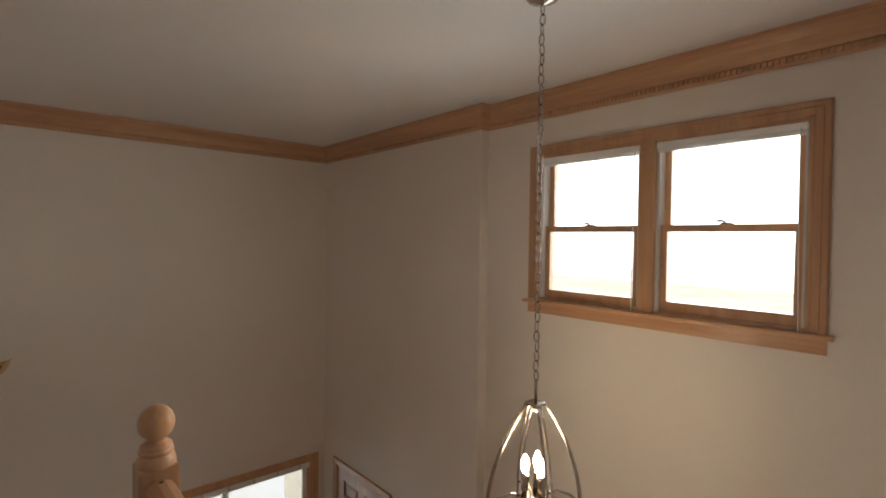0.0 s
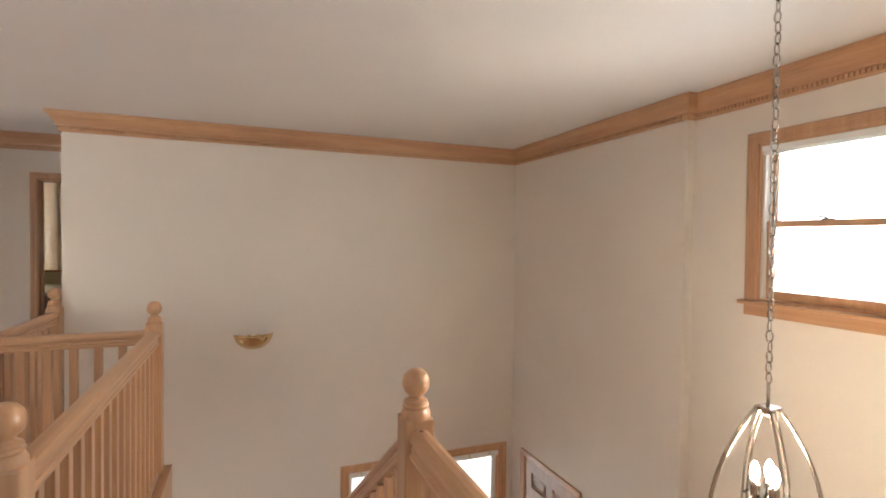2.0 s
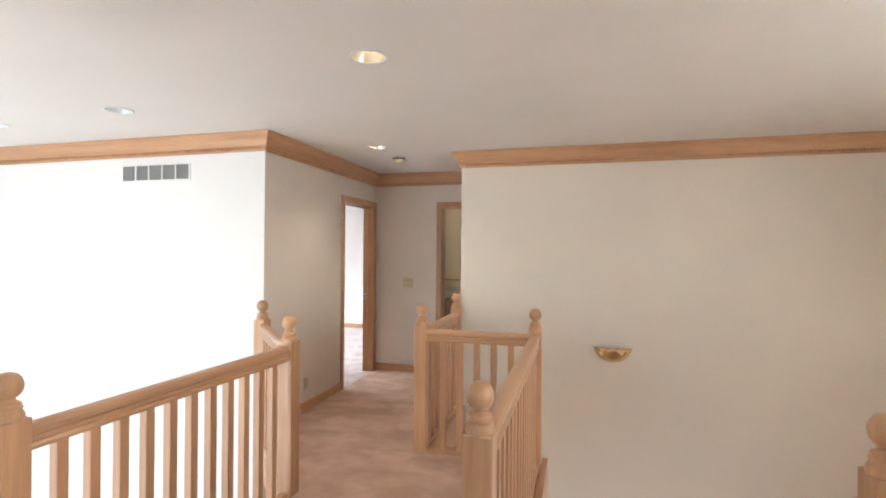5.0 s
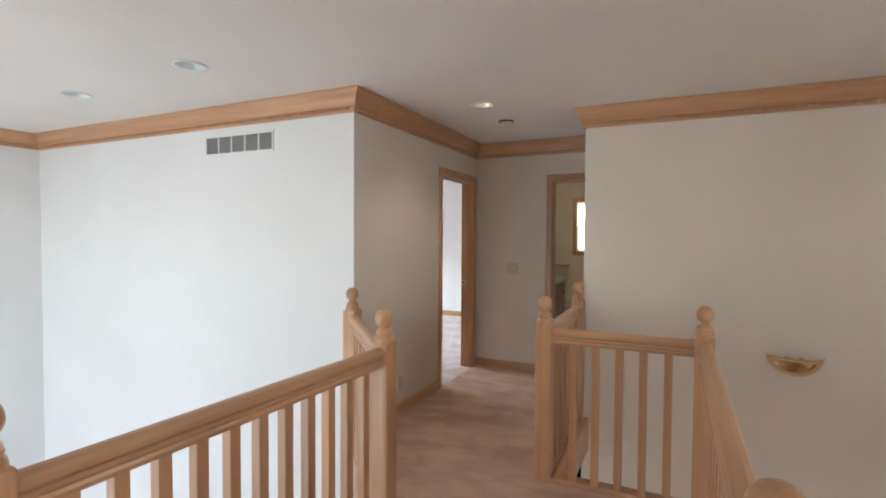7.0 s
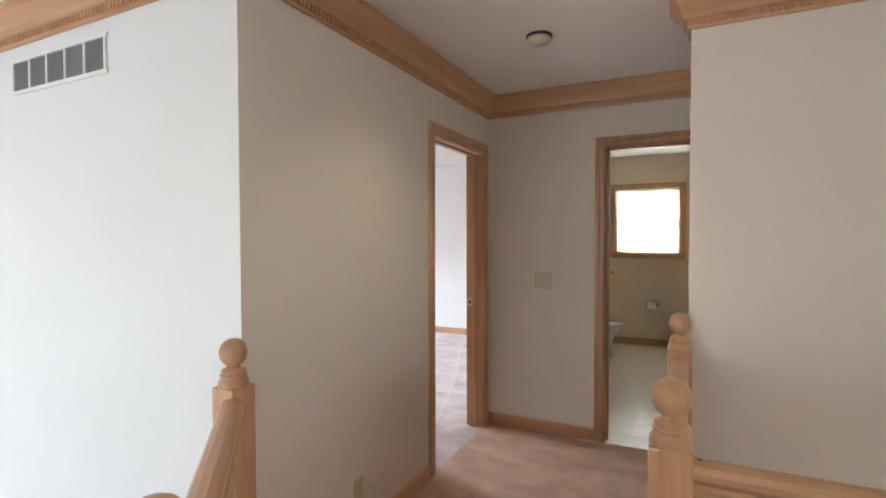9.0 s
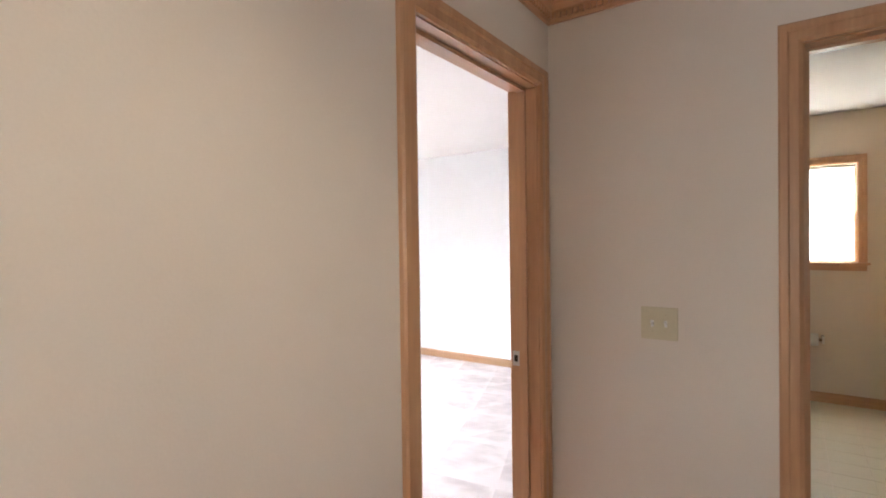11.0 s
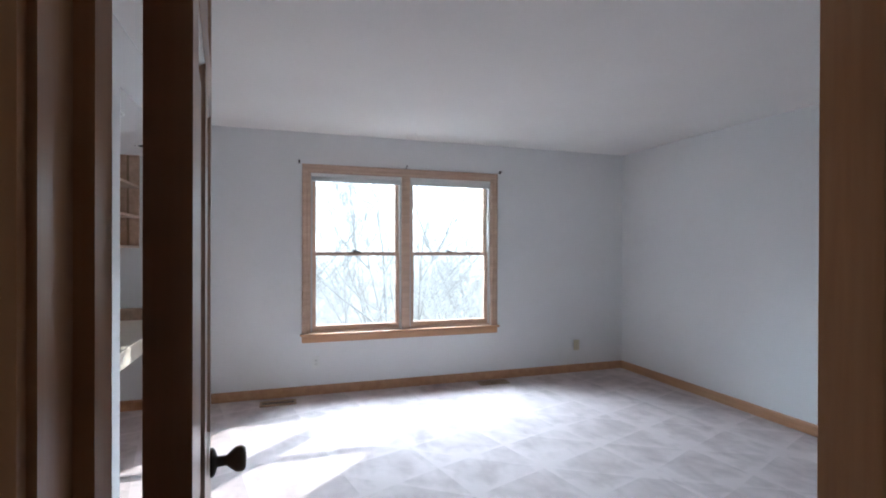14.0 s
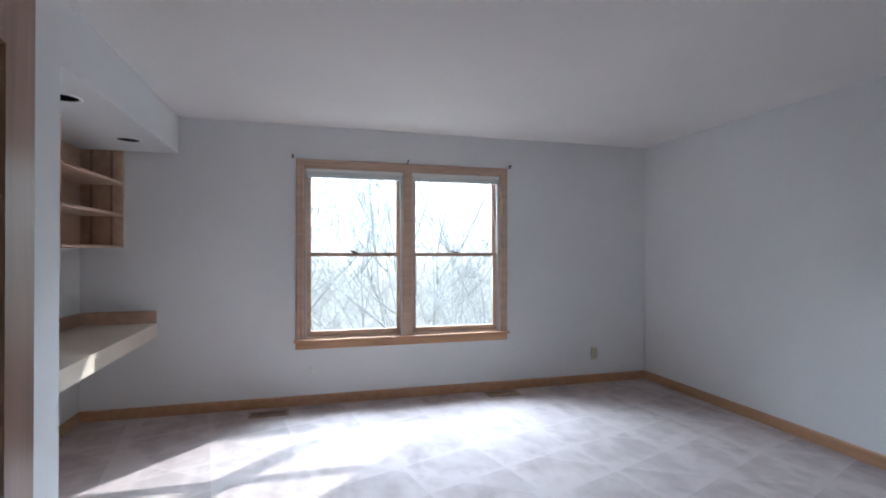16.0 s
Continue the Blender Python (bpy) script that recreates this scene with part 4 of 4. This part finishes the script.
def outlet(m, label, mat=WHITE):
    top = empty("outlet", label, "outlet", m, group="wall outlets")
    bm = bmesh.new()
    box(bm, -0.035, 0.035, 0.0005, 0.006, -0.057, 0.057, 0, 0.002)
    part("plate", bm, mat, top)
    for z in (-0.02, 0.02):
        bm = bmesh.new()
        box(bm, -0.016, 0.016, 0.006, 0.008, z - 0.014, z + 0.014, 0, 0.001)
        s = part("socket", bm, mat, top)
        for x in (-0.007, 0.007):
            # slots are black slivers on the face, shade as colour
            bm = bmesh.new()
            box(bm, x - 0.0015, x + 0.0015, 0.0078, 0.0084, z - 0.004, z + 0.006)
            part("slot", bm, GAP_SHADE, s)


outlet(axes((-4.47, -0.445, 0.30), (0, 1, 0), (1, 0, 0)), "white outlet on the bedroom wall", WHITE)
outlet(axes((-4.47, 2.39, 0.30), (0, 1, 0), (1, 0, 0)), "ivory outlet on the bedroom wall", IVORY)
outlet(axes((0.0, -1.67, 0.25), (0, -1, 0), (1, 0, 0)), "ivory outlet on the hall wall", IVORY)
sw = empty("light_switch", "ivory double toggle switch plate", "light switch", axes((0.424, 0.0, 1.105), (1, 0, 0), (0, -1, 0)))
bm = bmesh.new()
box(bm, -0.0635, 0.0635, 0.0005, 0.006, -0.060, 0.060, 0, 0.003)
part("plate", bm, IVORY, sw)
for x in (-0.023, 0.023):
    bm = bmesh.new()
    box(bm, x - 0.005, x + 0.005, 0.006, 0.0075, -0.012, 0.012)
    tube(bm, [(x, 0.006, -0.002), (x, 0.021, 0.008)], 0.0052, 8)
    part("toggle", bm, WHITE, sw)
    for z in (-0.03, 0.03):
        bm = bmesh.new()
        lathe(bm, [(0.0, 0.0), (0.003, 0.0), (0.003, 0.001), (0.0, 0.001)], 8)
        s = part("screw", bm, IVORY, sw)
        s.matrix_basis = Matrix.Translation((x, 0.0062, z)) @ Matrix.Rotation(radians(-90), 4, "X")

vg = empty("return_air_grille", "white framed return air grille with grey slats", "air vent", axes((-1.45, -2.325, 2.10), (1, 0, 0), (0, -1, 0)))
bm = bmesh.new()
W_, H_ = 0.715, 0.135
box(bm, -0.014, W_ + 0.014, 0.0005, 0.010, -0.014, 0.004, 0, 0.002)
box(bm, -0.014, W_ + 0.014, 0.0005, 0.010, H_ - 0.004, H_ + 0.014, 0, 0.002)
for k in range(6):
    x = k * W_ / 5
    box(bm, x - 0.006, x + 0.006, 0.0005, 0.010, 0.004, H_ - 0.004)
part("vent_frame", bm, WHITE, vg)
bm = bmesh.new()
box(bm, 0.006, W_ - 0.006, 0.0004, 0.0012, 0.004, H_ - 0.004)
part("backing", bm, VENT, vg)
bm = bmesh.new()
box(bm, 0.007, W_ / 5 - 0.007, 0.002, 0.008, 0, 0.0035)
SLAT = mesh_of("slat", bm, VENT)
for k in range(5):
    for j in range(14):
        piece("slat", SLAT, vg, (k * W_ / 5, 0, 0.008 + j * 0.0088))


def register(x, y):
    top = empty("floor_register", "brown metal floor register under the window", "floor vent", pose(x, y, 0, 0, 0, 90), group="floor registers")
    bm = bmesh.new()
    for a, b, c, d in ((-0.155, 0.155, -0.065, -0.045), (-0.155, 0.155, 0.045, 0.065), (-0.155, -0.135, -0.045, 0.045), (0.135, 0.155, -0.045, 0.045), (-0.006, 0.006, -0.045, 0.045)):
        box(bm, a, b, c, d, -0.004, 0.008)
    part("register_frame", bm, BRONZE_LIGHT, top)
    # black sheet paints the shade below the slats
    bm = bmesh.new()
    box(bm, -0.14, 0.14, -0.05, 0.05, -0.0035, 0.0005)
    part("backing", bm, GAP_SHADE, top)
    bm = bmesh.new()
    box(bm, -0.0025, 0.0025, -0.045, 0.045, 0.0005, 0.006)
    me = mesh_of("slat", bm, BRONZE_LIGHT)
    for k in range(20):
        if abs(k - 9.5) > 0.6:
            piece("slat", me, top, (-0.128 + k * 0.0135, 0, 0))


BRONZE_LIGHT = material("tan_metal", (0.42, 0.30, 0.20), 0.45, 0.4, 0.06, 8, 60, 0.01)
register(-4.30, -0.78)
register(-4.34, 1.32)

# ---- desk nook ----
dk = empty("built_in_desk", "almond laminate built-in desk top with backsplash", "desk", Matrix.Identity(4))
bm = bmesh.new()
box(bm, -4.469, -2.421, -2.204, -1.655, 0.735, 0.765, 0, 0.004)
part("desktop", bm, LAMINATE, dk)
bm = bmesh.new()
box(bm, -4.469, -2.421, -1.675, -1.657, 0.655, 0.735)
part("apron", bm, LAMINATE, dk)
bm = bmesh.new()
box(bm, -4.469, -4.449, -2.184, -1.66, 0.765, 0.865, 0, 0.003)
part("side_backsplash", bm, PALE_X, dk)
bm = bmesh.new()
box(bm, -4.449, -2.421, -2.204, -2.184, 0.765, 0.865, 0, 0.003)
part("back_splash", bm, PALE_X, dk)
sh = empty("wall_shelf", "pale oak open shelf unit above the desk", "shelf", Matrix.Identity(4))
bm = bmesh.new()
box(bm, -4.469, -3.39, -2.204, -2.196, 1.375, 2.155)
part("back_panel", bm, PALE_X, sh)
for a in (-4.469, -3.41):
    bm = bmesh.new()
    box(bm, a, a + 0.02, -2.196, -1.90, 1.375, 2.155)
    part("side_panel", bm, PALE_X, sh)
for z in (1.375, 1.625, 1.875):
    for a, b in ((-4.449, -3.41),):
        bm = bmesh.new()
        box(bm, a, b, -2.196, -1.895, z, z + 0.02, 0, 0.002)
        part("shelf_board", bm, PALE_X, sh)
for x in (-4.446, -3.413):
    for y in (-2.12, -1.98):
        bm = bmesh.new()
        box(bm, x - 0.003, x + 0.003, y - 0.008, y + 0.008, 1.40, 2.15)
        part("shelf_standard", bm, BRONZE_LIGHT, sh, "slotted metal shelf standard")

# ---- bathroom ----
va = empty("vanity", "brown oak bathroom vanity with cream counter", "vanity", Matrix.Identity(4))
bm = bmesh.new()
box(bm, 0.002, 0.58, 0.55, 2.0, 0.09, 0.82)
box(bm, 0.002, 0.52, 0.56, 1.99, 0.0, 0.09)
part("body", bm, DOOR_OAK, va)
bm = bmesh.new()
box(bm, 0.002, 0.62, 0.53, 2.02, 0.82, 0.86, 0, 0.006)
part("counter", bm, LAMINATE, va)
bm = bmesh.new()
box(bm, 0.002, 0.022, 0.53, 2.02, 0.86, 0.96)
part("backsplash", bm, OAK_Y, va)
bm = bmesh.new()
box(bm, 0.024, 0.64, 1.998, 2.018, 0.861, 1.02)
part("side_splash", bm, LAMINATE, va)
bm = bmesh.new()
box(bm, 0.024, 0.65, 1.99, 2.024, 1.021, 1.045, 0, 0.004)
part("splash_cap", bm, OAK_X, va, "oak cap strip on the splash")
for k in range(3):
    bm = bmesh.new()
    z = 0.14 + k * 0.225
    box(bm, 0.58, 0.60, 1.52, 1.96, z, z + 0.20, 0, 0.006)
    dr = part("drawer", bm, DOOR_OAK, va)
    bm = bmesh.new()
    lathe(bm, [(0.0, 0.0), (0.006, 0.0), (0.006, 0.012), (0.014, 0.018), (0.012, 0.026), (0.0, 0.028)], 12)
    kb = part("knob", bm, BRONZE, dr)
    kb.matrix_basis = Matrix.Translation((0.60, 1.74, z + 0.1)) @ Matrix.Rotation(radians(90), 4, "Y")
for k in range(2):
    bm = bmesh.new()
    box(bm, 0.58, 0.60, 0.58 + k * 0.47, 1.03 + k * 0.47, 0.14, 0.79, 0, 0.006)
    part("door", bm, DOOR_OAK, va)
to = empty("toilet", "white porcelain toilet with closed lid", "toilet", Matrix.Translation((0.0, 2.52, 0)))
bm = bmesh.new()
box(bm, 0.02, 0.20, -0.22, 0.22, 0.38, 0.74, 0, 0.02)
part("tank", bm, CHINA, to)
bm = bmesh.new()
box(bm, 0.012, 0.212, -0.23, 0.23, 0.741, 0.775, 0, 0.012)
part("tank_lid", bm, CHINA, to)
bm = bmesh.new()
lathe(bm, [(0.10, 0.0), (0.105, 0.05), (0.09, 0.15), (0.13, 0.28), (0.18, 0.36), (0.185, 0.385), (0.0, 0.386)], 28)
for v in bm.verts:
    v.co.x = 0.45 + v.co.x * 1.28
box(bm, 0.15, 0.36, -0.10, 0.10, 0.0, 0.38, 0, 0.02)
part("bowl", bm, CHINA, to)
bm = bmesh.new()
lathe(bm, [(0.0, 0.388), (0.19, 0.388), (0.195, 0.396), (0.193, 0.41), (0.18, 0.418), (0.0, 0.422)], 28)
for v in bm.verts:
    v.co.x = 0.46 + v.co.x * 1.28
part("lid", bm, CHINA, to)
tp = empty("toilet_paper_holder", "white toilet paper roll on a wall holder", "paper holder", Matrix.Translation((0.955, 3.369, 0.53)))
for x in (-0.085, 0.085):
    bm = bmesh.new()
    box(bm, x - 0.01, x + 0.01, -0.075, -0.0005, -0.02, 0.045, 0, 0.005)
    part("bracket", bm, CHINA, tp)
bm = bmesh.new()
lathe(bm, [(0.0, -0.055), (0.018, -0.055), (0.02, -0.05), (0.050, -0.052), (0.054, -0.048), (0.054, 0.048), (0.050, 0.052), (0.02, 0.05), (0.018, 0.055), (0.0, 0.055)], 24)
rl = part("paper_roll", bm, WHITE, tp)
rl.matrix_basis = Matrix.Translation((0, -0.066, 0.012)) @ Matrix.Rotation(radians(90), 4, "Y")
bm = bmesh.new()
lathe(bm, [(0.012, -0.077), (0.012, 0.077)], 12)
sp = part("spindle", bm, NICKEL, tp)
sp.matrix_basis = rl.matrix_basis.copy()

# bathroom floor tiles
FB = bpy.data.objects["floor_bath"]
bm = bmesh.new()
box(bm, 0, 0.197, 0, 0.197, -0.006, 0.0)
TILE_ME = mesh_of("tile", bm, TILE)
for i in range(8):
    for j in range(17):
        piece("tile", TILE_ME, FB, (0.01 + i * 0.2, 0.0 + j * 0.2, 0.0))

# ---- outside ----
bm = bmesh.new()
box(bm, 3.2, 5.58, 0.30, 0.32, -2.74, -0.4)
thing("backdrop_patio", bm, glow("pale_daylight", (0.92, 0.96, 1.0), 0.2), "pale daylight outside the patio door", "backdrop", kind="structure")
bm = bmesh.new()
n = 24
grid = [[bm.verts.new((-5.2 - 60 * (i / n) ** 1.5 * 1.0, -60 + 120 * j / n, -3.4 - 13.0 * (i / n) ** 0.8)) for j in range(n + 1)] for i in range(n + 1)]
for i in range(n):
    for j in range(n):
        bm.faces.new((grid[i][j], grid[i + 1][j], grid[i + 1][j + 1], grid[i][j + 1]))
thing("ground", bm, GROUND, "wooded hillside covered with leaf litter", "ground", kind="structure")
bm = bmesh.new()
box(bm, 5.8, 80, -60, 60, -3.6, -3.4)
thing("ground_front", bm, GROUND, "open ground in front of the house", "ground", kind="structure")
# self-lit backdrop: haze, glare and sky brightness are put into the emission colour
hz = bpy.data.materials.new("selflit_woods")
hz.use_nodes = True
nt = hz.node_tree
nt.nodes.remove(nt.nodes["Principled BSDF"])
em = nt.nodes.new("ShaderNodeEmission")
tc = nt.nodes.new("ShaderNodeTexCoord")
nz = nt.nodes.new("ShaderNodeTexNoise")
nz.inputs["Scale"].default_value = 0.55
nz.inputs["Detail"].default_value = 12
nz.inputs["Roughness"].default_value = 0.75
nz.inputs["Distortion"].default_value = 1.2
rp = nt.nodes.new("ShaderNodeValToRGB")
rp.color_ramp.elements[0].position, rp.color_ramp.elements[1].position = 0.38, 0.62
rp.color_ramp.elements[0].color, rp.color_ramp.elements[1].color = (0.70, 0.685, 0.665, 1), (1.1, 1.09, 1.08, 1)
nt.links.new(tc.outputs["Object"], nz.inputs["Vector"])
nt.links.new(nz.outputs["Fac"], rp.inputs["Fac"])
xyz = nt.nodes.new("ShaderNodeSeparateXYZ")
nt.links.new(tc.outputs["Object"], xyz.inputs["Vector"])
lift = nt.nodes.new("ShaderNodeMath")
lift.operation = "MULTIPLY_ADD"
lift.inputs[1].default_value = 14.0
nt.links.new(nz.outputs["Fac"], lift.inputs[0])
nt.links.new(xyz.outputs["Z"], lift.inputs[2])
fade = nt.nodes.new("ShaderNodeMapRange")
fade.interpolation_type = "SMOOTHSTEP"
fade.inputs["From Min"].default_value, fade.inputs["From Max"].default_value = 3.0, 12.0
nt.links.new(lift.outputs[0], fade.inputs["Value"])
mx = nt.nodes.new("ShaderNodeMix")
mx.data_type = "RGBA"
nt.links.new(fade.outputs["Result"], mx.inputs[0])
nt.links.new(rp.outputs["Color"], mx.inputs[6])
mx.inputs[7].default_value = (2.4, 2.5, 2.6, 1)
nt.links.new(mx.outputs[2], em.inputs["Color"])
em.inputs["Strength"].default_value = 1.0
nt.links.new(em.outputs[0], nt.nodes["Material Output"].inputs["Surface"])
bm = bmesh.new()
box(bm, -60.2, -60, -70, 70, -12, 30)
thing("backdrop", bm, hz, "self-lit backdrop of pale winter sky and woods far off", "backdrop", kind="structure")
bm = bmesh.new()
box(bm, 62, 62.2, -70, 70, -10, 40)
thing("backdrop_front", bm, hz, "self-lit backdrop of pale winter sky and woods in front", "backdrop", kind="structure")


def bare_tree(x, y, z, height, seed, lean=(0, 0)):
    rng = random.Random(seed)
    top = empty("bare_tree", "leafless grey winter tree outside the bedroom window", "tree", Matrix.Translation((x, y, z)), group="bare trees outside")
    bt, bl = bmesh.new(), bmesh.new()

    def limb(bm, p, d, length, r, depth):
        pts, q, v = [p.copy()], p.copy(), d.copy()
        steps = 5 if depth > 1 else 4
        kids = []
        for s in range(steps):
            v = (v + Vector((rng.uniform(-.22, .22), rng.uniform(-.22, .22), rng.uniform(-.08, .2)))).normalized()
            q = q + v * (length / steps)
            pts.append(q.copy())
            if depth > 0 and s >= 1:
                kids.append((q.copy(), v.copy()))
        tube(bm, pts, lambda f: r * (1 - 0.7 * f), 5 if depth < 2 else 8)
        for kq, kv in kids:
            for _ in range(2 if depth != 3 else 1):
                side = Vector((rng.uniform(-1, 1), rng.uniform(-1, 1), rng.uniform(-0.1, 0.9))).normalized()
                limb(bl, kq, (kv * 0.5 + side).normalized(), length * rng.uniform(0.42, 0.62), r * 0.42, depth - 1)

    limb(bt, Vector((0, 0, 0)), Vector((lean[0], lean[1], 1)).normalized(), height, height * 0.0088, 4)
    part("trunk", bt, BARK, top)
    part("branches", bl, BARK, top)


bare_tree(-9.0, 1.7, -4.6, 5.6, 5, (0.0, -0.45))
bare_tree(-10.5, 3.2, -5.6, 6.4, 3, (0.1, -0.35))
bare_tree(-12.0, 5.2, -6.2, 7.4, 8, (0, 0.1))
bare_tree(-13.0, -0.4, -6.4, 7.0, 31, (0, 0.1))
bare_tree(-15.0, 1.4, -6.8, 7.6, 12, (0, 0))
bare_tree(-15.5, 3.9, -6.9, 8.0, 44, (0, -0.1))
bare_tree(-17.5, 6.5, -7.0, 8.5, 21, (0, -0.1))
bare_tree(-20.0, 0.2, -7.8, 9.0, 52, (0, 0.05))
bare_tree(-22.0, 4.4, -8.2, 9.4, 63, (0, 0))
bare_tree(-25.0, 8.0, -8.8, 10.0, 77, (0, -0.05))
